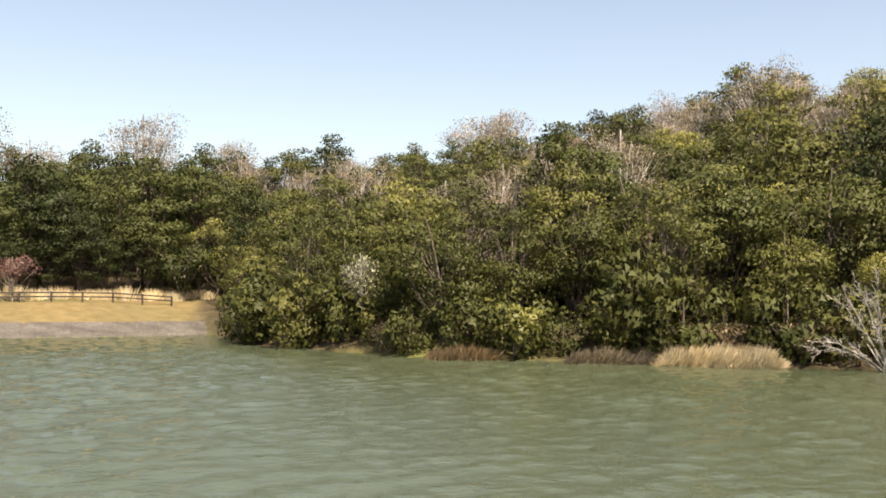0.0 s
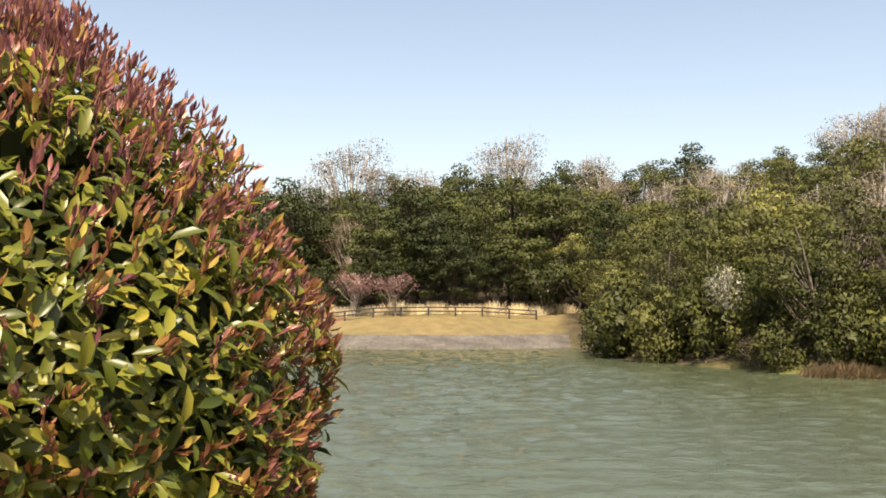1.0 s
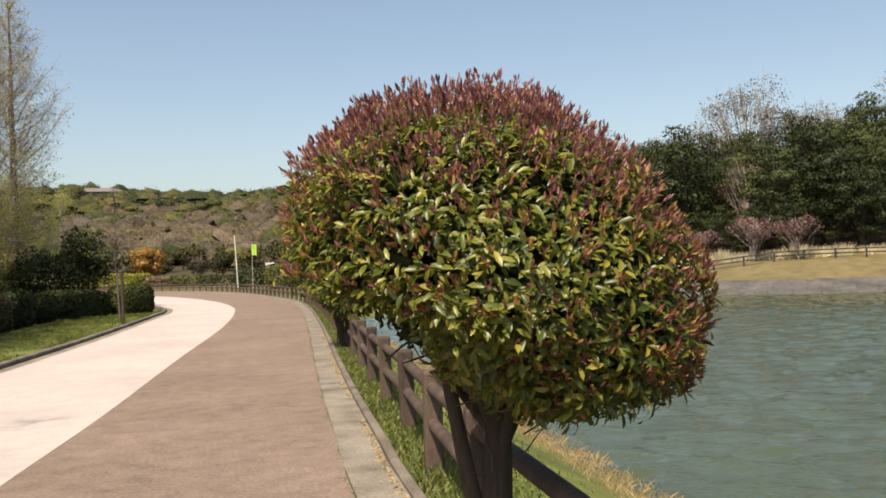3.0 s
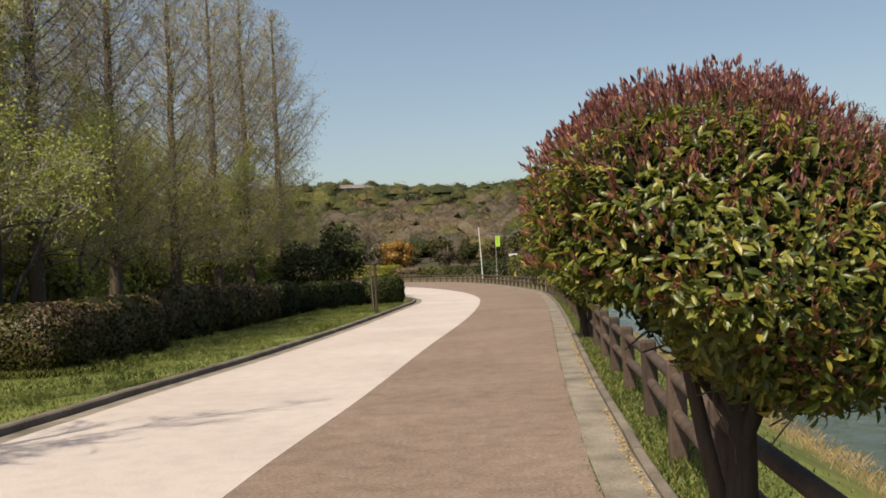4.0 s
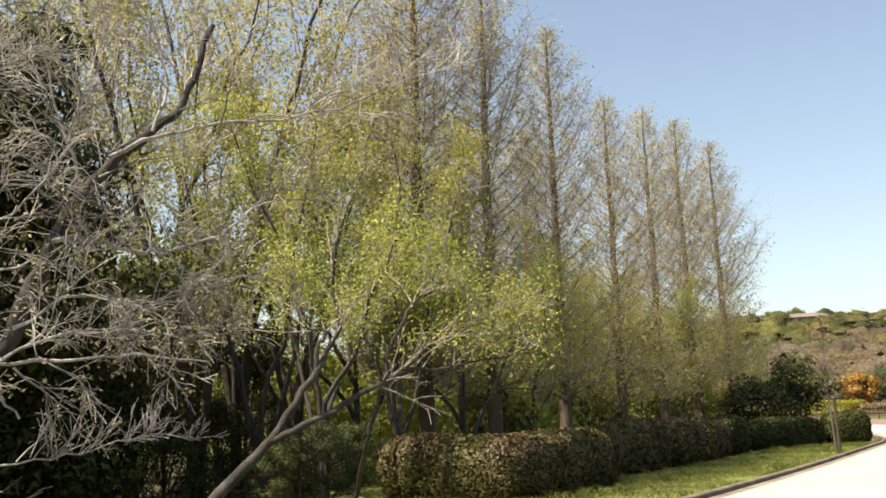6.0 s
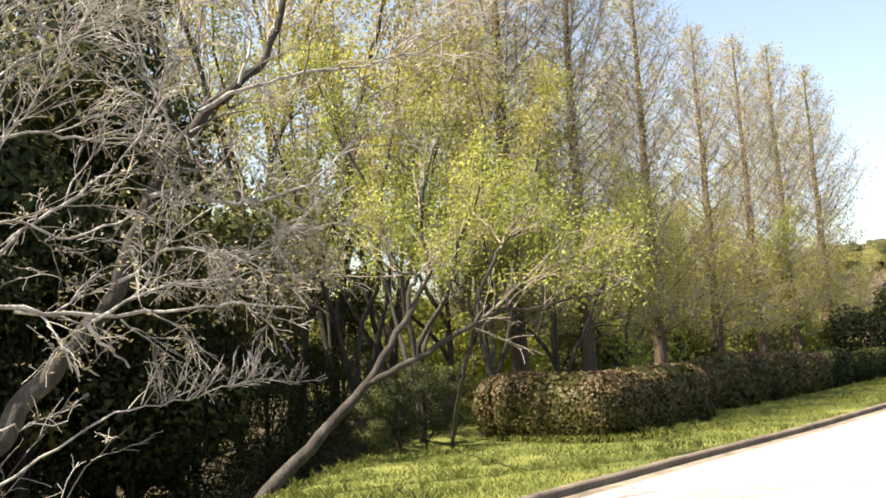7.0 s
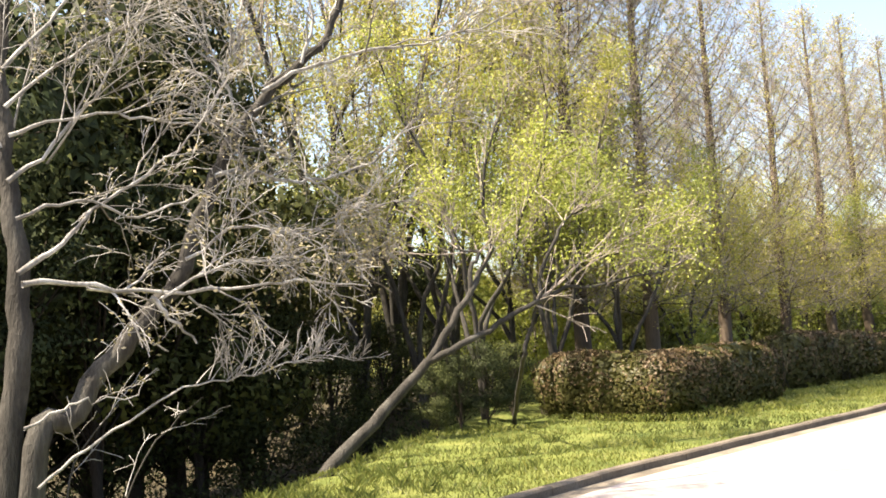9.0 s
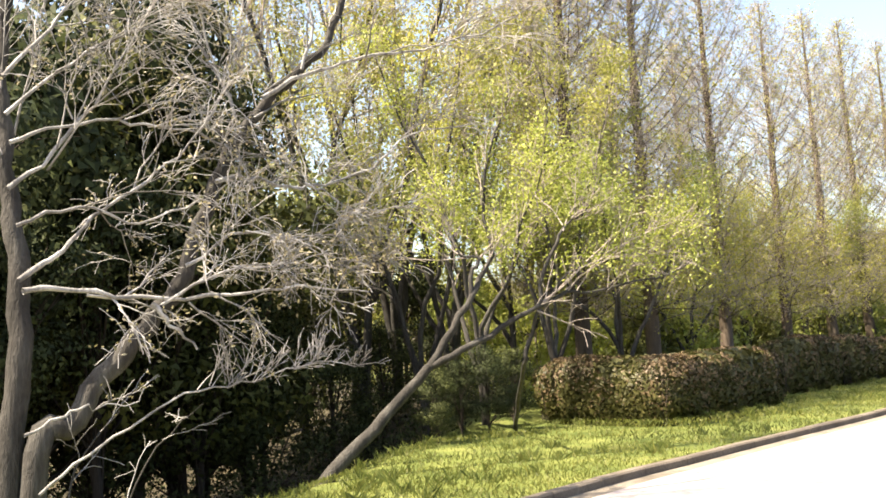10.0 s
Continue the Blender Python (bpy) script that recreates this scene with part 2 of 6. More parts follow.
def ground_material():
    m, t, b, _ = shader("ground_soil_and_grass")
    v = place(t)
    big, mid, fine = noise_tex(t, v, 0.09, 3), noise_tex(t, v, 1.1, 4), noise_tex(t, v, 30, 3, 0.7)
    green = ramp(t, mid, [(0.28, (0.070, 0.096, 0.028)), (0.5, (0.122, 0.148, 0.042)), (0.66, (0.165, 0.182, 0.056)), (0.8, (0.225, 0.205, 0.095))])
    dry = ramp(t, mid, [(0.3, (0.118, 0.096, 0.050)), (0.7, (0.172, 0.140, 0.075))])
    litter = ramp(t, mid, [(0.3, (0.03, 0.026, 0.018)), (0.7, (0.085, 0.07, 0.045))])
    col = t.nodes.new("ShaderNodeVertexColor")
    col.layer_name = "cover"
    sep = t.nodes.new("ShaderNodeSeparateColor")
    t.links.new(col.outputs[0], sep.inputs[0])
    c = mix(t, green, dry, sep.outputs[0])
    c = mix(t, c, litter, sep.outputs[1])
    c = mix(t, c, ramp(t, fine, [(0.3, (0.6, 0.6, 0.6)), (0.7, (1.25, 1.25, 1.25))]), 1.0, "MULTIPLY")
    c = mix(t, c, ramp(t, big, [(0.3, (0.85, 0.9, 0.9)), (0.7, (1.1, 1.05, 1.0))]), 1.0, "MULTIPLY")
    t.links.new(c, b.inputs["Base Color"])
    b.inputs["Roughness"].default_value = 0.95
    b.inputs["Specular IOR Level"].default_value = 0.15
    bump(t, b, fine, 0.6, 0.03)
    return m


def water_material():
    m, t, b, _ = shader("lake_water")
    n = t.nodes.new("ShaderNodeMapping")
    n.inputs["Rotation"].default_value = (0, 0, radians(35))
    t.links.new(t.nodes.new("ShaderNodeNewGeometry").outputs["Position"], n.inputs["Vector"])
    s = t.nodes.new("ShaderNodeMapping")
    s.inputs["Scale"].default_value = (0.85, 1.05, 1.0)
    t.links.new(n.outputs[0], s.inputs["Vector"])
    v = s.outputs[0]
    waves = noise_tex(t, v, 5.0, 4, 0.6)
    murk = noise_tex(t, v, 0.05, 3)
    c = ramp(t, murk, [(0.3, (0.046, 0.060, 0.036)), (0.7, (0.056, 0.074, 0.050))])
    t.links.new(c, b.inputs["Base Color"])
    b.inputs["Roughness"].default_value = 0.06
    b.inputs["IOR"].default_value = 1.33
    bump(t, b, waves, 1.0, 0.035)
    return m


M_GROUND, M_WATER = ground_material(), water_material()


# ---- mesh helpers ----
def mesh_of(name, verts, faces, material, smooth=False):
    me = bpy.data.meshes.new(name)
    me.from_pydata(verts, [], faces)
    me.materials.append(material)
    if smooth:
        me.polygons.foreach_set("use_smooth", [True] * len(me.polygons))
    me.update()
    return me


def quads(name, corners, material):
    """A mesh of separate four-cornered faces, from an (n, 4, 3) array."""
    n = len(corners)
    return mesh_of(name, np.asarray(corners).reshape(-1, 3).tolist(), np.arange(n * 4).reshape(n, 4).tolist(), material)


def blades(name, corners, material, out=None, soft=0.6):
    """The same as single triangles, for foliage further off; out turns their shading with the crown's form."""
    n = len(corners)
    c = np.asarray(corners)[:, (0, 2, 3)]
    me = mesh_of(name, c.reshape(-1, 3).tolist(), np.arange(n * 3).reshape(n, 3).tolist(), material, out is not None)
    if out is not None:
        own = unit(np.cross(c[:, 1] - c[:, 0], c[:, 2] - c[:, 0]))
        nor = unit(own * (1 - soft) + unit(out) * soft)
        me.normals_split_custom_set_from_vertices(np.repeat(nor, 3, 0).tolist())
    return me


def unit(a):
    return a / np.maximum(np.linalg.norm(a, axis=-1, keepdims=True), 1e-9)


def cards(points, out, size, aspect, r, lift=0.6, spread=0.8):
    """Leaf-shaped faces at the points, facing roughly along out; (n, 4, 3)."""
    n = len(points)
    nor = unit(out * lift + r.normal(size=(n, 3)) * spread)
    a = unit(np.cross(nor, r.normal(size=(n, 3))))
    b = np.cross(nor, a)
    s = (size * r.uniform(0.6, 1.35, n))[:, None]
    c = nor * s * r.uniform(-0.25, 0.25, (n, 1))
    return np.stack([points - a * s, points - b * s * aspect + c, points + a * s, points + b * s * aspect + c], 1)


def tubes(lines, sides=5):
    """Vertices and faces of tapered tubes along polylines: a list of (points, radii)."""
    verts, faces, base = [], [], 0
    ang = np.arange(sides) * 2 * np.pi / sides
    ca, sa = np.cos(ang)[None, :, None], np.sin(ang)[None, :, None]
    for pts, rad in lines:
        p = np.asarray(pts, float)
        k = len(p)
        d = unit(np.gradient(p, axis=0))
        ref = np.array([0, 0, 1.0]) if abs(d[0][2]) < 0.9 else np.array([1.0, 0, 0])
        u = unit(np.cross(d, ref))
        w = np.cross(d, u)
        ring = p[:, None] + (u[:, None] * ca + w[:, None] * sa) * np.asarray(rad, float)[:, None, None]
        verts.append(ring.reshape(-1, 3))
        i = (np.arange(k - 1)[:, None] * sides + np.arange(sides)[None]).ravel() + base
        j = (np.arange(k - 1)[:, None] * sides + (np.arange(sides)[None] + 1) % sides).ravel() + base
        faces.append(np.stack([i, j, j + sides, i + sides], 1))
        base += k * sides
    return np.concatenate(verts).tolist(), np.concatenate(faces).tolist()


def part(name, mesh, parent, label=""):
    ob = new(name, mesh)
    ob.parent = parent
    return tagged(ob, label=label) if label else ob


def thing(name, label, category, group="", at=(0, 0, 0), turn=0.0, size=1.0):
    ob = new(name)
    ob.empty_display_size = 0.1
    ob.matrix_basis = pose(*at, 0, 0, turn) @ Matrix.Diagonal((size, size, size, 1))
    return tagged(ob, label, category, group)


def bearing(deg, dist):
    return -math.sin(radians(deg)) * dist, math.cos(radians(deg)) * dist


def shore_at(deg, dist):
    """A place across the lake, seen from beside the topiary."""
    x, y = bearing(deg, dist)
    return x + 0.8, y + 1.6


# ---- the plan ----
WATER_Z = -0.9
SHORE = [(-20, 76), (-27, 68), (-34, 64.5), (-40, 66), (-45.3, 70), (-46.6, 60), (-48.2, 53), (-52, 48), (-57, 43), (-65, 41.5), (-72, 40.5), (-80, 40.5), (-86, 40.5)]   # bearing, distance from the topiary
LAKE = np.array([(4.6, -90), (4.4, 0), (5.0, 10), (6.3, 30), (8.5, 50)] + [(0.8 - math.sin(radians(b)) * d, 1.6 + math.cos(radians(b)) * d) for b, d in SHORE] + [(42, -10), (40, -40), (34, -90)], float)


def lake_depth(x, y):
    """Metres inside the lake's outline (negative outside)."""
    x, y = np.atleast_1d(x).astype(float), np.atleast_1d(y).astype(float)
    best, inside = np.full(x.shape, 1e9), np.zeros(x.shape, bool)
    for (ax, ay), (bx, by) in zip(LAKE, np.roll(LAKE, -1, 0)):
        ex, ey = bx - ax, by - ay
        s = np.clip(((x - ax) * ex + (y - ay) * ey) / (ex * ex + ey * ey), 0, 1)
        best = np.minimum(best, np.hypot(x - ax - s * ex, y - ay - s * ey))
        cross = (ay > y) != (by > y)
        with np.errstate(divide="ignore", invalid="ignore"):
            xi = ax + (y - ay) / (by - ay if by != ay else 1e-9) * ex
        inside ^= cross & (x < xi)
    return np.where(inside, best, -best)


def step(a, b, v):
    s = np.clip((v - a) / (b - a), 0, 1)
    return s * s * (3 - 2 * s)


RIGHT_EDGE = [(-40, -1.2), (0, 0.75), (7, 1.1), (9, 1.27), (12.4, 1.56), (17, 2.0), (29, 3.2), (40, 4.2), (47, 4.7), (56, 5.1), (69, 4.6), (82, 3.6), (95, 2.0), (108, -1.5), (118, -7), (126, -17), (130, -34)]
MID_EDGE = [(-40, -4.6), (0, -2.2), (7.2, -1.72), (12.5, -1.13), (20.3, -0.37), (28, 0.45), (35, 1.06), (42, 1.5), (48, 1.7), (55, 1.5), (62, 0.9), (72, -0.5), (84, -3.2), (94, -8), (102, -16), (107, -33)]
LEFT_EDGE = [(-40, -6.8), (0, -5.45), (9.2, -5.07), (12, -4.76), (14.5, -4.45), (17, -4.08), (19.5, -3.73), (25, -3.13), (30, -2.66), (37, -2.1), (42, -1.72), (46, -1.45), (52, -1.8), (60, -4.0), (70, -9.5), (79, -18), (84, -33)]


def smooth_line(pts, every=0.6):
    """A smooth polyline (Catmull-Rom) through (y, x) pairs; returns (x, y) rows."""
    p = np.array([(x, y) for y, x in pts], float)
    p = np.vstack([2 * p[0] - p[1], p, 2 * p[-1] - p[-2]])
    rows = []
    for i in range(1, len(p) - 2):
        n = max(2, int(np.hypot(*(p[i + 1] - p[i])) / every))
        for s in np.arange(n) / n:
            rows.append(0.5 * (2 * p[i] + (p[i + 1] - p[i - 1]) * s + (2 * p[i - 1] - 5 * p[i] + 4 * p[i + 1] - p[i + 2]) * s * s
                               + (3 * p[i] - p[i - 1] - 3 * p[i + 1] + p[i + 2]) * s ** 3))
    rows.append(p[-2])
    return np.array(rows)


def shifted(line, d):
    """The polyline moved d metres to its right."""
    g = unit(np.gradient(line, axis=0))
    return line + np.stack([g[:, 1], -g[:, 0]], 1) * d


right_line, mid_line, left_line = shifted(smooth_line(RIGHT_EDGE), -0.04), smooth_line(MID_EDGE), smooth_line(LEFT_EDGE)


def resampled(line, n):
    s = np.r_[0, np.cumsum(np.hypot(*np.diff(line, axis=0).T))]
    q = np.linspace(0, s[-1], n)
    return np.stack([np.interp(q, s, line[:, 0]), np.interp(q, s, line[:, 1])], 1)


def road_mask(x, y):
    """1 on the promenade, 0 a metre off it."""
    c = (resampled(right_line, 240) + resampled(left_line, 240)) / 2
    h = np.hypot(*(resampled(right_line, 240) - resampled(left_line, 240)).T) / 2
    d = np.full(np.shape(x), 9e9)
    for (cx, cy), hw in zip(c, h):
        d = np.minimum(d, np.hypot(x - cx, y - cy) - hw)
    return d


def ground_z(x, y):
    x, y = np.atleast_1d(x).astype(float), np.atleast_1d(y).astype(float)
    dep = lake_depth(x, y)
    out = -dep
    near = step(30, 10, x) * step(150, 135, y)                # our own bank
    way = np.degrees(np.arctan2(x - 0.8, y - 1.6))           # clockwise from straight on
    far_bank = step(20, 27, way) * step(46.6, 44.8, way) * step(40, 60, np.hypot(x, y))
    z = np.where(dep > 0, WATER_Z - 0.06 - np.minimum(1.4, dep * 0.22), 0.0)
    rise_near = WATER_Z - 0.06 + 0.96 * step(0, 2.6, out)
    rise_far = WATER_Z + 1.95 * np.clip(out / 9, 0, 1)
    rise_head = WATER_Z + 1.5 * step(0, 3.5, out) + 0.5 * step(3, 25, out)
    land = near * rise_near + (1 - near) * (far_bank * rise_far + (1 - far_bank) * rise_head)
    hill = 10.0 * np.exp(-(((x - 96) / 45) ** 2 + ((y - 4) / 75) ** 2)) * step(2, 34, out)
    back = 8.0 * step(24, 80, out) * step(10, 60, x)
    ridge = (43.5 - 9 * step(-60, 60, x)) * step(170, 520, y - 0.15 * np.abs(x)) * (0.97 + 0.03 * np.sin(x * 0.021 + 1) * np.sin(x * 0.05))
    hollow = -1.7 * step(0.2, 3.0, (-x - 7.2) - 0.36 * (y - 6)) * step(21, 15.5, y) * step(-30, -8, y)
    z = np.where(dep > 0, z, land + hill + back + ridge + hollow)
    return z


# ---- ground, lake, promenade ----
def build_ground():
    def axis(*runs):
        rows = np.concatenate([np.arange(a, b, s) for a, b, s in runs])
        return np.r_[rows, runs[-1][1]]
    xs = axis((-2600, -400, 300), (-400, -60, 17), (-60, -17, 1.6), (-17, 9, 0.35), (9, 120, 1.7), (120, 400, 14), (400, 2600, 300))
    ys = axis((-1500, -100, 200), (-100, -4, 4), (-4, 30, 0.5), (30, 130, 1.6), (130, 640, 10), (640, 3000, 300))
    gx, gy = np.meshgrid(xs, ys)
    fx, fy = gx.ravel(), gy.ravel()
    z = ground_z(fx, fy)
    road = np.full(fx.shape, 99.0)
    sel = (np.abs(fx) < 60) & (fy > -50) & (fy < 145)
    road[sel] = road_mask(fx[sel], fy[sel])
    dep = lake_depth(fx, fy)
    uneven = np.array([noise.noise(Vector((a * 0.5, b * 0.5, 0))) + 0.5 * noise.noise(Vector((a * 1.7, b * 1.7, 4))) for a, b in zip(fx, fy)])
    z = z + uneven * (0.05 + 0.06 * step(0.8, 2.5, road) * step(-2, -5, fx) * step(26, 20, fy)) * step(0.4, 1.5, road) * step(0.2, 1.5, np.abs(dep))
    z = np.where(road < 0.3, np.minimum(z, -0.12), z)
    nx, ny = len(xs), len(ys)
    idx = np.arange(nx * ny).reshape(ny, nx)
    faces = np.stack([idx[:-1, :-1], idx[:-1, 1:], idx[1:, 1:], idx[1:, :-1]], -1).reshape(-1, 4)
    me = mesh_of("ground", np.stack([fx, fy, z], 1).tolist(), faces.tolist(), M_GROUND, True)
    way = np.degrees(np.arctan2(fx - 0.8, fy - 1.6))
    dry = step(40, 55, fy) * step(20, 26, way) * step(46.6, 45, way) * step(-0.8, -0.3, z) * step(12.5, 10.5, -dep) + 0.75 * step(50, 75, fy) * step(40, 20, fx) + 0.5 * step(150, 190, fy)
    dry = np.clip(dry + 0.35 * step(2.5, 0.5, -dep) * step(8, 4, fx), 0, 1)
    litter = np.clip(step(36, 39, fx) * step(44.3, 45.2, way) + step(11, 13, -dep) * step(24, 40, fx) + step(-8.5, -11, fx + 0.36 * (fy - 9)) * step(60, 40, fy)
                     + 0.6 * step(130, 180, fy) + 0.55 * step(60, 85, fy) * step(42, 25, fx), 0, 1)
    col = me.color_attributes.new("cover", "FLOAT_COLOR", "POINT")
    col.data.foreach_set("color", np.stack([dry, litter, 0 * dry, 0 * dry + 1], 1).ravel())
    tagged(new("ground", me), "grassy park ground with a lake hollow and wooded hills", "ground", kind="structure")


build_ground()


def build_water():
    """The lake's surface: short wind waves with gusty and calmer patches."""
    r = np.random.default_rng(17)
    xs = np.cumsum(np.r_[3.2, np.linspace(0.11, 0.36, 370)])
    ys = np.r_[np.linspace(-95, -28, 24), np.arange(-27, 3, 0.3), np.arange(3, 40, 0.13), np.arange(40, 102.3, 0.27)]
    gx, gy = np.meshgrid(xs, ys)
    z = np.zeros_like(gx)
    for _ in range(42):
        length = math.exp(r.uniform(math.log(0.45), math.log(1.4)))
        a = radians(52) + r.normal(0, 0.75)
        k = 2 * math.pi / length
        z += 0.036 * length / (2 * math.pi) * np.cos(k * (math.cos(a) * gx + math.sin(a) * gy) + r.uniform(0, 6.3))
    gust = np.sin(gx * 0.21 + 1.3 * np.sin(gy * 0.13)) * np.sin(gy * 0.17 - gx * 0.06 + 0.8)
    z *= 0.85 + 0.4 * gust
    idx = np.arange(gx.size).reshape(gx.shape)
    f = np.stack([idx[:-1, :-1], idx[:-1, 1:], idx[1:, 1:], idx[1:, :-1]], -1).reshape(-1, 4)
    me = mesh_of("water", np.stack([gx.ravel(), gy.ravel(), z.ravel() + WATER_Z], 1).tolist(), f.tolist(), M_WATER, True)
    tagged(new("water", me), "rippled grey-green lake water", "lake", kind="structure")


build_water()


def ribbon(name, a, b, z, thick, material, n=320):
    """A paved strip between two polylines, with its own thickness."""
    a, b = resampled(a, n), resampled(b, n)
    v = [(x, y, z) for x, y in a] + [(x, y, z) for x, y in b] + [(x, y, z - thick) for x, y in a] + [(x, y, z - thick) for x, y in b]
    f = []
    for i in range(n - 1):
        f += [(i, n + i, n + i + 1, i + 1), (i + 1, 2 * n + i + 1, 2 * n + i, i), (n + i, 3 * n + i, 3 * n + i + 1, n + i + 1)]
    return mesh_of(name, v, f, material)


GUTTER_W = 0.3
gutter_in = shifted(left_line, GUTTER_W)
tagged(new("pavement", ribbon("pavement", mid_line, gutter_in, 0.004, 0.1, M_WHITEPATH)), "pale new concrete cycle lane of the promenade", "path", kind="structure")
tagged(new("road", ribbon("road", right_line, mid_line, 0.0, 0.1, M_BROWNPATH)), "brown textured walking lane of the promenade", "path", kind="structure")
tagged(new("trim_left", ribbon("trim_left", gutter_in, left_line, -0.006, 0.1, M_GUTTER)), "grey concrete gutter along the cycle lane", "gutter", kind="structure")
tagged(new("trim_right", ribbon("trim_right", shifted(right_line, 0.385), right_line, -0.014, 0.1, M_GUTTER)), "mortar bed of the gutter slabs", "gutter", kind="structure")


def kerb(name, line, width, height, label, length, material):
    """Kerb stones, laid end to end beside a polyline."""
    ob = tagged(new(name), label, "kerb", kind="structure")
    ln = line[(line[:, 1] > -6)]
    s = np.r_[0, np.cumsum(np.hypot(*np.diff(ln, axis=0).T))]
    c = min(0.02, height / 3)
    prof = [(-width / 2, -0.12), (-width / 2, height - c), (-width / 2 + c, height), (width / 2 - c, height), (width / 2, height - c), (width / 2, -0.12)]
    v = [(x, y, z) for y in (0.0, length - 0.012) for x, z in prof]
    k = len(prof)
    f = [(i, i + 1, i + 1 + k, i + k) for i in range(k - 1)] + [tuple(range(k))[::-1], tuple(range(k, 2 * k))]
    me = mesh_of("kerb_stone" if height > 0.02 else "slab", v, f, material)
    for q in np.arange(0, min(s[-1], 95) - length, length):
        x0, y0 = np.interp(q, s, ln[:, 0]), np.interp(q, s, ln[:, 1])
        x1, y1 = np.interp(q + length, s, ln[:, 0]), np.interp(q + length, s, ln[:, 1])
        st = part("kerb_stone" if height > 0.02 else "slab", me, ob)
        st.matrix_basis = pose(x0, y0, rng.uniform(-0.004, 0.004), 0, 0, math.degrees(math.atan2(-(x1 - x0), y1 - y0)))


kerb("kerb_left", shifted(left_line, -0.075), 0.15, 0.09, "weathered dark concrete kerb beside the grass verge", 1.0, M_KERB)
kerb("gutter_right", shifted(right_line, 0.19), 0.375, 0.006, "stained concrete gutter slabs beside the walking lane", 2.0, M_GUTTER)
kerb("kerb_right", shifted(right_line, 0.43), 0.09, 0.05, "low concrete edging beside the fence strip", 1.0, M_KERB)


# ---- fence ----
def post_mesh(name, half, height, material):
    """A squared post with chamfered edges and a bevelled top."""
    c = half * 0.25
    ring = [(half, -half + c), (half, half - c), (half - c, half), (-half + c, half), (-half, half - c), (-half, -half + c), (-half + c, -half), (half - c, -half)]
    v = [(x * k, y * k, z) for k, z in ((1, -0.3), (1, height - 0.025), (0.82, height)) for x, y in ring]
    f = [(i * 8 + j, i * 8 + (j + 1) % 8, (i + 1) * 8 + (j + 1) % 8, (i + 1) * 8 + j) for i in range(2) for j in range(8)] + [tuple(range(16, 24))]
    return mesh_of(name, v, f, material)


def rail_mesh(name, radius, material, sides=8):
    v, f = tubes([([(0, 0, 0), (0, 0.5, 0), (0, 1, 0)], [radius] * 3)], sides)
    return mesh_of(name, v, f, material, True)


def fence(line, spacing, label, material, z_of, height=0.80, post_r=0.075, rails=(0.66, 0.36), rail_r=0.052):
    ob = thing("log_fence", label, "fence")
    post, rail = post_mesh("post", post_r, height, material), rail_mesh("rail", rail_r, material)
    s = np.r_[0, np.cumsum(np.hypot(*np.diff(line, axis=0).T))]
    at = [(float(np.interp(q, s, line[:, 0])), float(np.interp(q, s, line[:, 1]))) for q in np.arange(0, s[-1], spacing)]
    z = [float(z_of(x, y)) for x, y in at]
    for (x, y), h in zip(at, z):
        if abs(y - 3.2) < 0.8 and abs(x) < 3:
            continue
        p = part("post", post, ob)
        p.matrix_basis = pose(x, y, h, rng.uniform(-1, 1), rng.uniform(-1, 1), -6 + rng.uniform(-4, 4))
    for (x0, y0), (x1, y1), h0, h1 in zip(at, at[1:], z, z[1:]):
        for rz in rails:
            p = part("rail", rail, ob)
            a, b = Vector((x0, y0, h0 + rz)), Vector((x1, y1, h1 + rz))
            d = (b - a)
            p.matrix_basis = Matrix.Translation(a) @ d.to_track_quat("Y", "Z").to_matrix().to_4x4() @ Matrix.Diagonal((1, d.length, 1, 1))
    return ob


gap = 0.58 + 0.2 * step(3.5, 10.0, right_line[:, 1])
along = unit(np.gradient(right_line, axis=0))
fence_line = right_line + np.stack([along[:, 1], -along[:, 0]], 1) * gap[:, None]
start = int(np.argmin(np.abs(fence_line[:, 1] + 8.85)))
fence(fence_line[start:], 2.13, "brown log fence with two rails along the lake", M_WOODFENCE, lambda x, y: 0.0)
far_fence_line = np.array([shore_at(b, 74.0 + 4 * step(-30, -47, b)) for b in np.linspace(-25, -44.2, 60)])
fence(far_fence_line, 2.2, "dark log fence along the far grass bank", M_DARKFENCE, lambda x, y: float(ground_z(x, y)[0]), 0.75, 0.06, (0.68, 0.38), 0.05)


# ---- trees ----
def crown_points(r, lobes, count):
    """Points on the skins of ellipsoid lobes, and their outward directions."""
    w = np.array([a * b for _, (a, b) in lobes])
    pick = r.choice(len(lobes), count, p=w / w.sum())
    d = unit(r.normal(size=(count, 3)) + (0, 0, 0.25))
    c = np.array([l[0] for l in lobes])[pick]
    s = np.array([(l[1][0], l[1][0], l[1][1]) for l in lobes])[pick]
    depth = 1 - np.abs(r.normal(0, 0.3, (count, 1)))
    return c + d * s * depth, unit(d / s * s.max(1, keepdims=True))


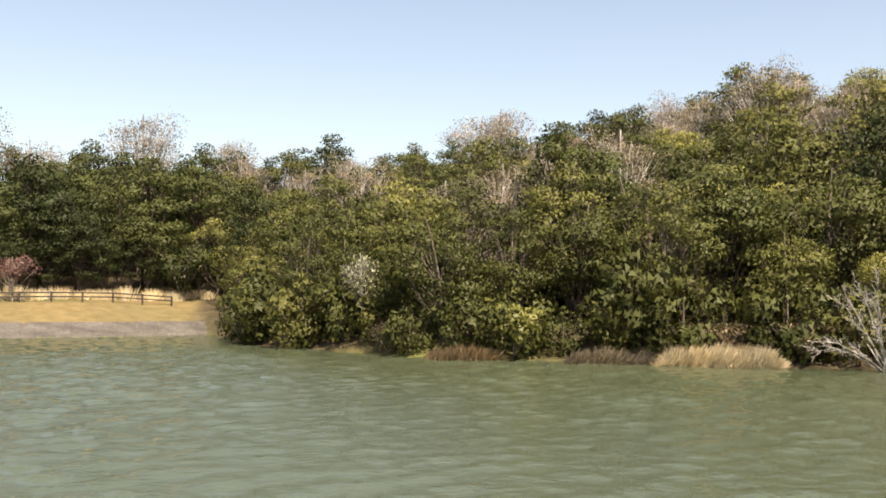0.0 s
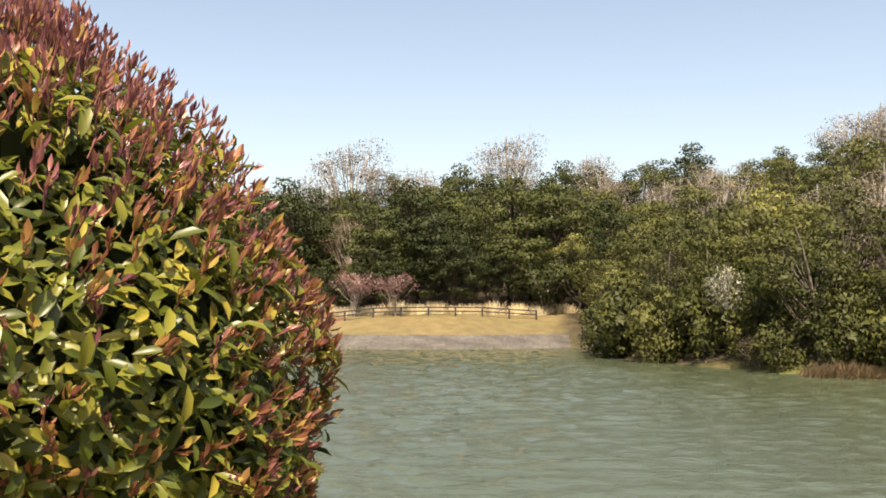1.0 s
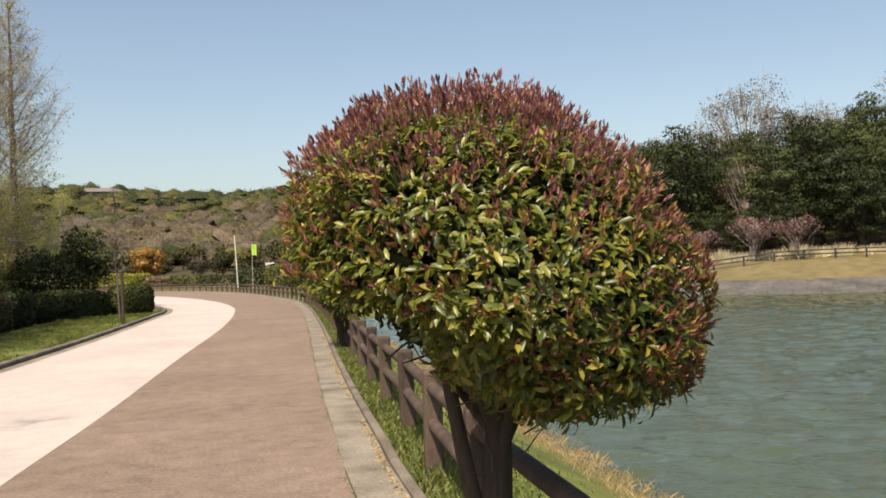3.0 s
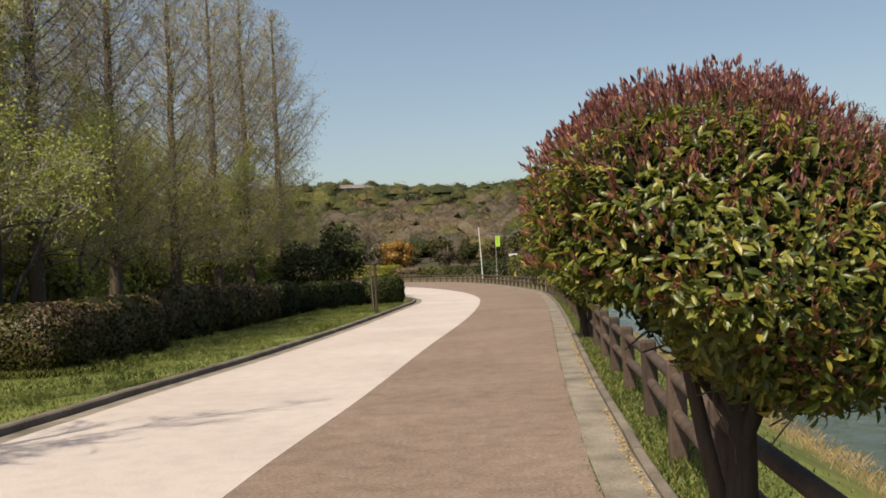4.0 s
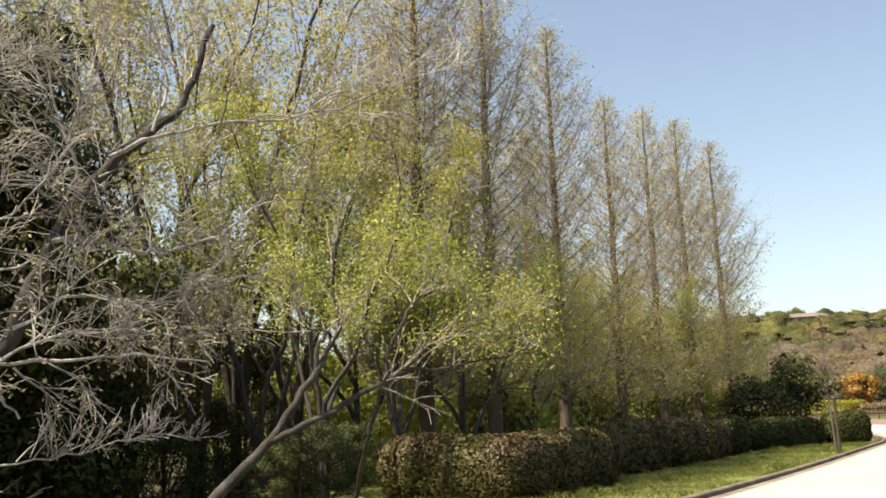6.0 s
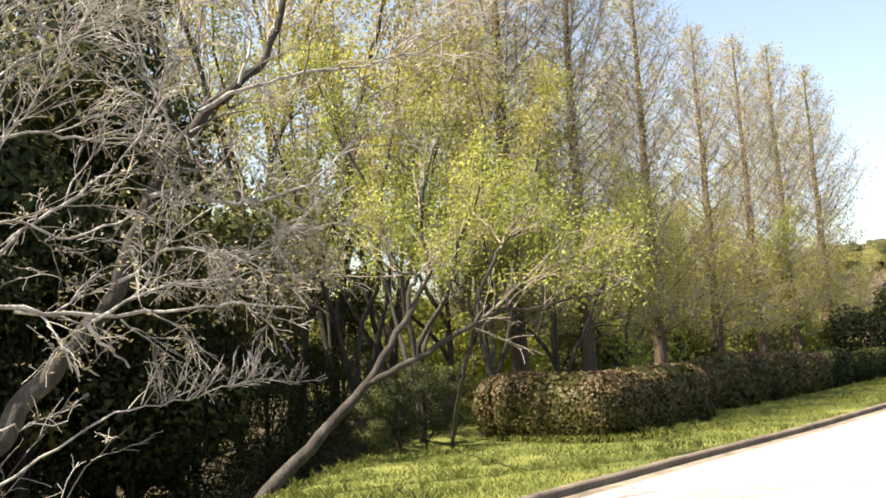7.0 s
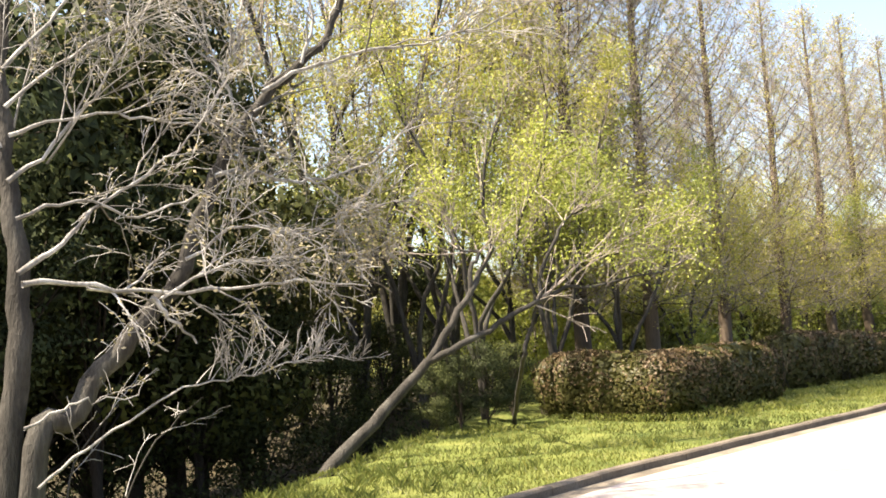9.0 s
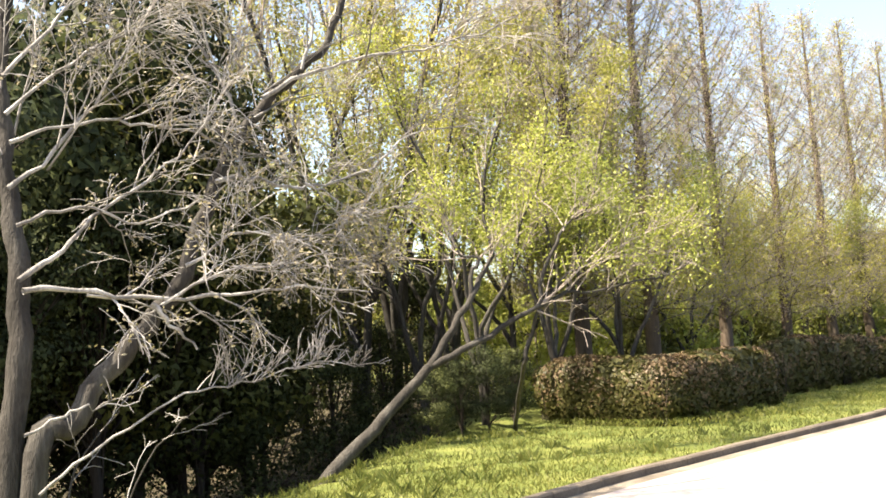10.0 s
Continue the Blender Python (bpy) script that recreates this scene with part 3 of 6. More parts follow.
def canopy_tree(seed, height, radius, clear, leaf, bark, count, leaf_size, name, label, category, group, lobes_n=26, flat=0.75, airy=0.0):
    """A broad-crowned tree: tapered trunk, limbs to each lobe, and a crown of many small leaves."""
    r = np.random.default_rng(seed)
    lean = r.normal(0, 0.05, 2) * height
    lobes, lines = [], []
    k = 7
    zz = np.linspace(-0.5, height * 0.85, k)
    tr = np.stack([lean[0] * (zz / height) ** 2 + r.normal(0, 0.03, k) * height * 0.1, lean[1] * (zz / height) ** 2 + r.normal(0, 0.03, k) * height * 0.1, zz], 1)
    r0 = 0.017 * height
    lines.append((tr, np.linspace(r0, r0 * 0.25, k)))
    mid = (clear + height) / 2
    for i in range(lobes_n):
        d = unit(r.normal(size=3) + (0, 0, 0.15))
        rho = r.uniform(0.4, 0.76)
        bulge = r.uniform(0.8, 1.15)
        z = mid + d[2] * rho * (height - clear) / 2
        sh = lean * (z / height) ** 2
        c = np.array([sh[0] + d[0] * rho * radius * bulge, sh[1] + d[1] * rho * radius * bulge, z])
        lr = radius * r.uniform(0.24, 0.46) * (1.0 if d[2] < 0.55 else 0.85)
        lobes.append((c, (lr, lr * flat * r.uniform(0.75, 1.2))))
        t0 = tr[min(k - 1, max(1, int((z / height) * k - 1.8)))]
        lines.append((np.array([t0, (t0 + c) / 2 + (0, 0, -0.06 * radius), c, c + unit(c - t0) * lr * 0.6]), np.array([0.30, 0.2, 0.12, 0.03]) * r0))
        for _ in range(3 if airy else 1):
            e = c + unit(r.normal(size=3) + (0, 0, 0.6)) * lr * r.uniform(0.7, 1.15)
            lines.append((np.array([(t0 + 2 * c) / 3, (c + e) / 2, e]), np.array([0.12, 0.08, 0.02]) * r0))
    pts, out = crown_points(r, lobes, count)
    crown = blades("crown", cards(pts, out * (1, 1, 0.6) + (0, 0, 0.1), leaf_size * 1.15, 1.0, r, 1.0, 0.5), leaf, out + 0.5 * unit(pts - (0, 0, mid * 0.8)) + (0, 0, 0.2), 0.86)
    ob = thing(name, label, category, group)
    v, f = tubes(lines[:1], 6)
    part("trunk", mesh_of("trunk", v, f, bark, True), ob)
    v, f = tubes(lines[1:], 3)
    tagged(part("limb_work", mesh_of("limb_work", v, f, bark, True), ob), kind="stuff")
    part("crown", crown, ob)
    return ob


def scatter(templates, spots, z_of, r, scale=(0.85, 1.2), names=None):
    """Each template serves once itself, and is copied for the other spots."""
    used = set()
    for i, (x, y, which, extra) in enumerate(spots):
        tpl = templates[which % len(templates)]
        s = r.uniform(*scale) * extra
        m = pose(x, y, float(z_of(x, y)), 0, 0, r.uniform(0, 360)) @ Matrix.Diagonal((s, s, s * r.uniform(0.92, 1.1), 1))
        if id(tpl) in used:
            copy_thing(tpl, m)
        else:
            used.add(id(tpl))
            tpl.matrix_basis = m
    return used


FOREST = "trees on the wooded shore"
forest = [
    canopy_tree(11, 9.5, 3.3, 0.5, M_EVERGREEN, M_BARK_DARK, 5600, 0.108, "evergreen_tree", "dense dark green evergreen broadleaf tree on the shore", "tree", FOREST, 36, 0.5),
    canopy_tree(12, 10.5, 3.2, 0.5, M_EVERGREEN, M_BARK_DARK, 5600, 0.104, "evergreen_tree", "tall dark green evergreen tree in the wood", "tree", FOREST, 36, 0.5),
    canopy_tree(13, 8.5, 3.4, 0.2, M_OLIVE, M_BARK, 5600, 0.104, "olive_green_tree", "olive green broadleaf tree on the shore", "tree", FOREST, 36, 0.5),
    canopy_tree(14, 9.5, 3.3, 0.3, M_OLIVE, M_BARK, 5600, 0.096, "olive_green_tree", "olive green tree with pale limbs showing", "tree", FOREST, 36, 0.5, 1),
    canopy_tree(15, 8.0, 3.0, 0.4, M_DULLFRESH, M_BARK, 5000, 0.09, "fresh_green_tree", "yellowish green tree in fresh spring leaf", "tree", FOREST, 36, 0.5, 1),
    canopy_tree(16, 8.5, 3.2, 1.2, M_RUST, M_TWIG, 5600, 0.05, "budding_tree", "bare brownish tree with swelling buds", "tree", FOREST, 36, 0.5, 1),
    canopy_tree(17, 8.5, 3.0, 1.2, M_GREYBUD, M_TWIG_GREY, 5600, 0.05, "budding_tree", "pale grey budding tree on the hill", "tree", FOREST, 36, 0.5, 1),
    canopy_tree(18, 3.6, 2.2, -0.3, M_OLIVE, M_BARK, 1500, 0.125, "shore_shrub", "olive green shrub hanging over the waterline", "shrub", "shrubs along the wooded shore"),
    canopy_tree(19, 3.2, 2.0, -0.3, M_RUST, M_TWIG_GREY, 1400, 0.085, "shore_shrub", "brownish twiggy shrub at the waterline", "shrub", "shrubs along the wooded shore", 26, 0.75, 1),
]


def wooded_shore():
    r = np.random.default_rng(5)
    spots, taken = [], []

    def put(x, y, which, extra, gap):
        if any((x - a) ** 2 + (y - b) ** 2 < gap * gap for a, b in taken):
            return
        taken.append((x, y))
        spots.append((x, y, which, extra))
    kinds = [0, 2, 2, 3, 3, 1, 5, 2, 6, 3, 4, 3, 4, 2, 4]
    # shrubs at the water's edge
    edge = smooth_line([(y, x) for x, y in LAKE[10:19]], 1.7)
    for x, y in edge:
        spots.append((x + 0.9 + r.uniform(-0.5, 0.5), y + r.uniform(-0.8, 0.8), int(r.choice([7, 7, 8, 7])), r.uniform(0.7, 1.2)))
    # the headland and its hill
    for _ in range(5200):
        b, d = r.uniform(-98, -45), r.uniform(39, 108)
        x, y = shore_at(b, d)
        dep = float(lake_depth(x, y)[0])
        if dep > -1.6 or (b > -46.6 and d < 82) or (d > 112 and b < -56):
            continue
        inland = -dep
        k = kinds[r.integers(len(kinds))]
        if inland > 32 and r.uniform() < 0.42:
            k = int(r.choice([5, 6, 6]))
        if inland < 9 and k in (5, 6):
            k = 2
        small = 0.68 if inland < 4 else (0.9 if inland < 9 else 1.05)
        put(x, y, k, small, 3.0 if inland < 10 else (4.4 if inland < 45 else 5.6))
    # low growth on the headland's slope
    low = 0
    for _ in range(900):
        b, d = r.uniform(-90, -48), r.uniform(41, 72)
        x, y = shore_at(b, d)
        dep = float(lake_depth(x, y)[0])
        if -13 < dep < -2.5 and low < 44:
            low += 1
            spots.append((x, y, int(r.choice([7, 7, 7, 8])), r.uniform(0.7, 1.05)))
    # the wood behind the far bank
    for _ in range(1500):
        b, d = r.uniform(-47.5, -20), r.uniform(81, 118)
        x, y = shore_at(b, d)
        if float(lake_depth(x, y)[0]) > -12:
            continue
        put(x, y, int(r.choice([0, 1, 0, 1, 1, 0, 2, 5, 3])) if d < 108 else int(r.choice([0, 1, 5, 6, 3])), 1.22 if d < 95 else 1.28, 3.7)
    # pale bare trees and a few evergreens along the skyline
    for b in np.arange(-92, -20, 1.15):
        d = r.uniform(119, 134)
        x, y = shore_at(b, d)
        k = int(r.choice([5, 6, 0, 3, 1, 3]))
        spots.append((x, y, k, (1.68 if b > -47 else 1.55) * (1.0 if k > 4 else 0.86) * r.uniform(0.95, 1.05)))
    # low growth under the far wood's edge
    for b in np.arange(-46, -20, 1.3):
        spots.append((*shore_at(b, 81.0 + r.uniform(-1, 1.5) + 3 * float(step(-40, -45, b))), int(r.choice([0, 1])), 0.62))
    scatter(forest, spots, lambda x, y: ground_z(x, y)[0] - 0.1, r, (0.82, 1.15))


wooded_shore()


# ---- far woods on the ridge beyond the promenade ----
def far_woods():
    for mat, label, share, seed in ((M_FARGREEN, "dark green woods on the distant ridge", 0.36, 31), (M_FAROLIVE, "olive green woods on the distant ridge", 0.3, 32), (M_FARBARE, "brown leafless woods on the distant slope", 0.34, 33)):
        r = np.random.default_rng(seed)
        n = int(1250 * share)
        ang, d = r.uniform(-15, 16, n), 205 + 315 * r.uniform(0, 1, n) ** 0.85
        if mat is M_FARBARE:
            ang, d = r.normal(1.5, 4.2, n), r.normal(288, 30, n)
        x, y = -np.sin(np.radians(ang)) * d, np.cos(np.radians(ang)) * d
        z = ground_z(x, y)
        size = (3.0 + 3.6 * r.uniform(0, 1, n) ** 1.7) * (0.95 if mat is M_FARBARE else 0.95)
        # lumpy canopies, with a fringe of leaf sprays
        rings = [(1.25, 9), (0.85, 8), (0.42, 5)]
        dome, faces = [], []
        for pol, k in rings:
            az = np.arange(k) * 2 * np.pi / k + pol
            dome += [(math.sin(pol) * math.cos(q), math.sin(pol) * math.sin(q), math.cos(pol)) for q in az]
        dome = np.array(dome + [(0, 0, 1.0)])
        first = 0
        for (_, k), (_, k2) in zip(rings, rings[1:]):
            for i in range(k):
                p0, p1 = first + i, first + (i + 1) % k
                q0, q1 = first + k + int(i * k2 / k) % k2, first + k + int((i + 1) * k2 / k) % k2
                faces.append((p0, p1, q0) if q0 == q1 else (p0, p1, q1, q0))
            first += k
        faces += [(first + i, first + (i + 1) % 5, first + 5) for i in range(5)]
        base = np.stack([x, y, z + size * (0.15 if mat is M_FARGREEN else 0.0)], 1)
        nd = len(dome)
        flat = (1, 1, 1.1) if mat is M_FARBARE else (1, 1, 0.9)
        body = base[:, None] + dome[None] * flat * (size[:, None] * r.uniform(0.7, 1.15, (n, nd)))[..., None] * 0.95
        verts, vn = [body.reshape(-1, 3)], [np.tile(dome, (n, 1)) + (0, 0, 0.2)]
        allf = [tuple(k + i * nd for k in f) for i in range(n) for f in faces]
        per = 130
        u = unit(r.normal(size=(n, per, 3)))
        u[..., 2] = np.maximum(u[..., 2], -0.3 * u[..., 2])
        p = base[:, None] + u * size[:, None, None] * r.uniform(0.9, 1.1, (n, per, 1)) * flat
        c = cards(p.reshape(-1, 3), u.reshape(-1, 3) * (1, 1, 0.3), np.repeat(0.36 * np.clip(d / 380, 0.6, 1.15), per), 1.0, r, 1.0, 0.3)[:, (0, 2, 3)]
        m0 = n * nd
        verts.append(c.reshape(-1, 3))
        vn.append(np.repeat(u.reshape(-1, 3) + (0, 0, 0.2), 3, 0))
        allf += [(m0 + 3 * i, m0 + 3 * i + 1, m0 + 3 * i + 2) for i in range(len(c))]
        me = mesh_of("far_woods", np.concatenate(verts).tolist(), allf, mat, True)
        me.normals_split_custom_set_from_vertices(unit(np.concatenate(vn)).tolist())
        tagged(new("far_woods", me), label, "woods", kind="stuff")


far_woods()


def edge_of_woods():
    """Single trees where the far woods begin, past the bend."""
    r = np.random.default_rng(37)
    group = "trees at the edge of the far woods"
    kinds = [canopy_tree(21, 6.0, 2.6, 0.3, M_FARGREEN, M_BARK_DARK, 1300, 0.2, "far_tree", "dark green round tree beyond the bend", "tree", group, 18),
             canopy_tree(22, 6.5, 2.8, 0.3, M_FAROLIVE, M_BARK, 1300, 0.2, "far_tree", "olive green tree beyond the bend", "tree", group, 18),
             canopy_tree(23, 6.0, 2.9, 0.3, M_FARBARE, M_TWIG, 1500, 0.15, "far_tree", "brown leafless tree beyond the bend", "tree", group, 18)]
    spots, taken = [], []
    for _ in range(1500):
        b, d = r.uniform(-13, 13), r.uniform(146, 232)
        x, y = bearing(b, d)
        if any((x - p) ** 2 + (y - q) ** 2 < 20 for p, q in taken):
            continue
        taken.append((x, y))
        spots.append((x, y, int(r.choice([0, 0, 1, 1, 2, 2, 2])), 0.6 + 0.5 * r.uniform()))
        if len(spots) == 76:
            break
    scatter(kinds, spots, lambda x, y: ground_z(x, y)[0] - 0.1, r, (0.9, 1.1))


edge_of_woods()


# ---- metasequoias behind the hedge ----
def metasequoia(seed, height, name, label):
    """A tall, narrow conifer in early spring: straight trunk, rising branches, fine bare twigs, few leaves."""
    r = np.random.default_rng(seed)
    k = 12
    zz = np.linspace(-0.2, height, k)
    wob = np.cumsum(r.normal(0, 0.03, (k, 2)), 0)
    tr = np.column_stack([wob, zz])
    r0 = 0.013 * height
    rad = r0 * (1 - zz / height) ** 0.8 + 0.012
    rad[0] *= 1.5
    limbs, twigs, tips = [], [], []
    n = 150
    for i in range(n):
        u = 0.13 + 0.86 * (i / n)
        z = u * height
        reach = min(1.0, (1.0 - u) * 2.5) ** 0.8 * 0.122 * height * r.uniform(0.65, 1.15) + 0.05
        a = i * 2.39996 + r.uniform(-0.4, 0.4)
        rise = r.uniform(0.75, 1.25) if u > 0.35 else r.uniform(0.1, 0.8)
        out = np.array([math.cos(a), math.sin(a), 0.0])
        base = np.array([np.interp(z, zz, tr[:, 0]), np.interp(z, zz, tr[:, 1]), z])
        curve = [base + out * reach * q + (0, 0, rise * reach * (0.55 * q + 0.6 * q * q)) + (r.normal(0, 0.035, 3) * reach if q else 0) for q in (0.0, 0.25, 0.5, 0.76, 1.0)]
        pts = np.array(curve)
        b0 = 0.003 + 0.0075 * reach
        limbs.append((pts, np.array([1, 0.8, 0.6, 0.4, 0.18]) * b0))
        for _ in range(int(15 + reach * 22)):
            q = r.uniform(0.18, 1.0)
            k0 = min(3, int(q * 4))
            p = pts[k0] + (pts[k0 + 1] - pts[k0]) * (q * 4 - k0)
            t = unit(out * 0.5 + r.normal(0, 0.75, 3) + (0, 0, 0.55)) * r.uniform(0.2, 0.75) * (0.5 + 0.35 * reach)
            t[2] = min(t[2], max(0.05, height - p[2]))
            twigs.append((np.array([p, p + t]), np.array([0.0062, 0.0038])))
            tips.append((p + t, u))
            tips.append((p + t * 0.5, u))
    ob = thing(name, label, "tree", "tall narrow trees behind the hedge")
    v, f = tubes([(tr, rad)], 8)
    part("trunk", mesh_of("trunk", v, f, M_BARK_META, True), ob)
    v, f = tubes(limbs, 4)
    part("branch_work", mesh_of("branch_work", v, f, M_BARK_DARK, True), ob)
    v, f = tubes(twigs, 3)
    part("twig_work", mesh_of("twig_work", v, f, M_TWIG, True), ob)
    tips = tips[::2]
    tp = np.array([t for t, _ in tips])
    tu = np.array([u for _, u in tips])
    keep = r.uniform(size=len(tp)) < np.where(tu < 0.34, 0.75, 0.2)
    tp = np.repeat(tp[keep], 4, 0)
    tp = tp + r.normal(0, 0.12, tp.shape)
    part("leaves", quads("leaves", cards(tp, np.zeros_like(tp) + (0, 0, 1.0), 0.049, 0.5, r, 0.4, 1.0), M_SHOOT), ob, "sparse brownish green spring shoots")
    return ob



MS = "tall dark-trunked narrow conifer, nearly bare with spring shoots"
metas = [metasequoia(41, 16.0, "metasequoia_tree", MS), metasequoia(42, 16.0, "metasequoia_tree", MS), metasequoia(43, 16.0, "metasequoia_tree", MS)]
# bearing, distance, height
META = [(26.9, 24.5, 17.5), (23.0, 27.5, 16.5), (18.9, 32.0, 16.0), (15.7, 37.0, 14.6), (13.2, 42.0, 16.5), (11.3, 47.0, 18.0), (9.55, 52.0, 16.5), (29.2, 33.0, 17.0), (24.6, 41.0, 17.0), (20.6, 46.0, 16.5)]
for i, (b, d, h) in enumerate(META):
    x, y = bearing(b, d)
    m = pose(x, y, -0.05, 0, 0, i * 77) @ Matrix.Diagonal((h / 16, h / 16, h / 17.1, 1))
    if i < 3:
        metas[i].matrix_basis = m
    else:
        copy_thing(metas[i % 3], m)


# ---- hedges ----
def box_skin(r, n, dims, power=5.0):
    """Points spread evenly over a rounded box, and their outward directions."""
    a, b, c = dims
    w = np.array([b * c, a * c, a * b])
    k = r.choice(3, n, p=w / w.sum())
    q = r.uniform(-1, 1, (n, 3))
    q[np.arange(n), k] = np.where(r.uniform(size=n) < 0.5, -1.0, 1.0)
    p = q / (np.abs(q) ** power).sum(1, keepdims=True) ** (1 / power)
    return p, unit(np.sign(p) * np.abs(p) ** (power - 1) / np.array(dims) + 1e-6)


def hedge(a, b, depth, height, name="clipped_hedge", label="clipped hedge with brownish green leaves", seed=1, mat=None, count=None, leaf=0.05):
    """A clipped hedge between two ground points: rounded box of twigs and many small leaves."""
    r = np.random.default_rng(seed)
    ax, ay = a
    bx, by = b
    length = math.hypot(bx - ax, by - ay)
    ang = math.atan2(by - ay, bx - ax)
    n = count or int(1250 * (length * height * 2 + depth * height * 2 + length * depth) ** 1.0 * 0.8)
    p, u = box_skin(r, n, (length, depth, height), 3.0)
    young = r.uniform(size=n) < np.clip(0.2 + 0.38 * p[:, 2] + 0.4 * u[:, 2] + 0.2 * np.sin(p[:, 0] * 9 + seed), 0.05, 0.9)
    pts = p * (length / 2, depth / 2, height / 2 + 0.14)
    lump = np.array([noise.noise(Vector((q[0] * 0.9, q[1] * 0.9, q[2] * 0.9 + seed))) + 0.5 * noise.noise(Vector(q * 2.6) + Vector((seed, 0, 0))) for q in pts])
    pts = pts * (1.02 + 0.15 * lump[:, None]) * (1 - np.abs(r.normal(0, 0.07, (n, 1))))
    pts = pts + (0, depth / 2, height / 2 - 0.14)
    ob = thing(name, label, "hedge", "hedges along the verge", (ax + math.cos(ang) * length / 2, ay + math.sin(ang) * length / 2, 0), math.degrees(ang))
    part("leaves", blades("leaves", (c := cards(pts, u, leaf * 1.15, 1.0, r, 0.8, 0.8))[~young], mat or M_HEDGE_GREEN, (u + (0, 0, 0.1))[~young], 0.75), ob)
    part("new_growth", blades("new_growth", c[young], mat or M_HEDGE, (u + (0, 0, 0.1))[young], 0.75), ob, "pinkish brown young leaves on top")
    lines = []
    for _ in range(int(length * 26)):
        x, y = r.uniform(-length / 2, length / 2) * 0.9, depth / 2 + r.uniform(-depth / 2, depth / 2) * 0.8
        tip = np.array([x, y, 0]) + (r.normal(0, 0.2), r.normal(0, 0.2), height * r.uniform(0.8, 1.02))
        lines.append((np.array([(x, y, -0.05), ((x + tip[0]) / 2 + r.normal(0, 0.05), (y + tip[1]) / 2, tip[2] * 0.5), tip]), np.array([0.012, 0.009, 0.003])))
    v, f = tubes(lines, 3)
    part("stem_work", mesh_of("stem_work", v, f, M_BARK_DARK, True), ob)
    # a dark core of dense inner twigs
    cp, cu = box_skin(r, 2600, (length, depth, height), 3.6)
    cp = cp * (length / 2 * 0.93, depth / 2 * 0.88, height / 2 * 0.92) + (0, depth / 2, height / 2)
    part("inner_leaves", quads("inner_leaves", cards(cp, cu, 0.13, 0.9, r, 1.0, 0.3), mat or M_HEDGE_GREEN), ob)
    return ob


hedge((-11.2, 18.7), (-7.35, 17.9), 1.5, 1.28, seed=51, leaf=0.036, count=26000)
hedge((-7.1, 18.5), (-6.25, 22.6), 1.5, 1.32, seed=52, leaf=0.036, count=26000)
hedge((-7.6, 26.8), (-6.7, 30.4), 1.2, 1.42, seed=53)
hedge((-6.75, 30.6), (-6.3, 32.8), 1.2, 1.36, seed=54)
hedge((-6.25, 33.7), (-5.9, 35.2), 1.2, 1.22, "round_shrub", "clipped round brownish shrub on the grass verge", 55)
hedge((-6.3, 36.6), (-5.9, 40.6), 1.2, 1.3, seed=56, mat=M_EVERGREEN)
hedge((-6.0, 41.4), (-3.5, 45.6), 1.0, 1.2, seed=57, mat=M_EVERGREEN)
hedge((-3.4, 45.3), (-1.75, 46.3), 1.8, 1.3, seed=58, mat=M_OLIVE, label="clipped green hedge block at the bend")


# ---- limbs and twigs ----
def noise_at(p):
    return np.array([noise.noise(Vector(q)) for q in p])


def spot(b, el, d):
    x, y = bearing(b, d)
    return np.array([x, y, 1.65 + math.tan(radians(el)) * d])


def wander(r, a, b, sag, n=9, jitter=0.05):
    """A crooked limb from a to b."""
    s = np.linspace(0, 1, n)[:, None]
    p = a + (b - a) * s + np.array([0, 0, sag]) * (4 * s * (1 - s))
    j = np.cumsum(r.normal(0, jitter, (n, 3)), 0)
    j -= j[-1] * s
    return p + j * np.linalg.norm(b - a) * 0.3


def branch_out(r, limb, rad, count, reach, levels, rise=0.2, droop=0.0, bend=4):
    """Side branches and twigs on a limb; returns tubes and tip points."""
    lines, tips = [], []
    for _ in range(count):
        s = r.uniform(0.2, 1.0)
        i = min(len(limb) - 2, int(s * (len(limb) - 1)))
        q = limb[i] + (limb[i + 1] - limb[i]) * r.uniform()
        d = unit(unit(limb[i + 1] - limb[i]) * 0.95 + r.normal(0, 0.55, 3) + (0, 0, rise))
        l = reach * r.uniform(0.5, 1.3) * (1.15 - 0.5 * s)
        e = q + d * l + (0, 0, -droop * l)
        pts = wander(r, q, e, 0.05 * l, bend, 0.11 if bend == 4 else 0.09)
        b0 = rad * (1 - 0.7 * s)
        lines.append((pts, np.linspace(b0, b0 * 0.25, bend)))
        if levels > 0:
            a, t = branch_out(r, pts, b0 * 0.6, int(4 + 3 * r.uniform()) if levels > 1 else int(4 + 2 * r.uniform()), reach * 0.52, levels - 1, rise, droop, bend)
            lines += a
            tips += t
        else:
            tips += [pts[1], pts[2], pts[3]]
    return lines, tips


# ---- the red-tipped topiary tree by the fence ----
def leaf_shape(length, width):
    """A leaf folded along its midrib and curling down, pointing along +x."""
    l, w = length, width / 2
    v = [(0, 0, 0), (l * 0.36, 0, 0.02 * l), (l * 0.72, 0, -0.01 * l), (l, 0, -0.10 * l),
         (l * 0.32, w * 0.85, 0.10 * l), (l * 0.70, w, 0.06 * l), (l * 0.32, -w * 0.85, 0.10 * l), (l * 0.70, -w, 0.06 * l)]
    return np.array(v), [(0, 1, 4), (1, 2, 5, 4), (2, 3, 5), (0, 6, 1), (6, 7, 2, 1), (7, 3, 2)]


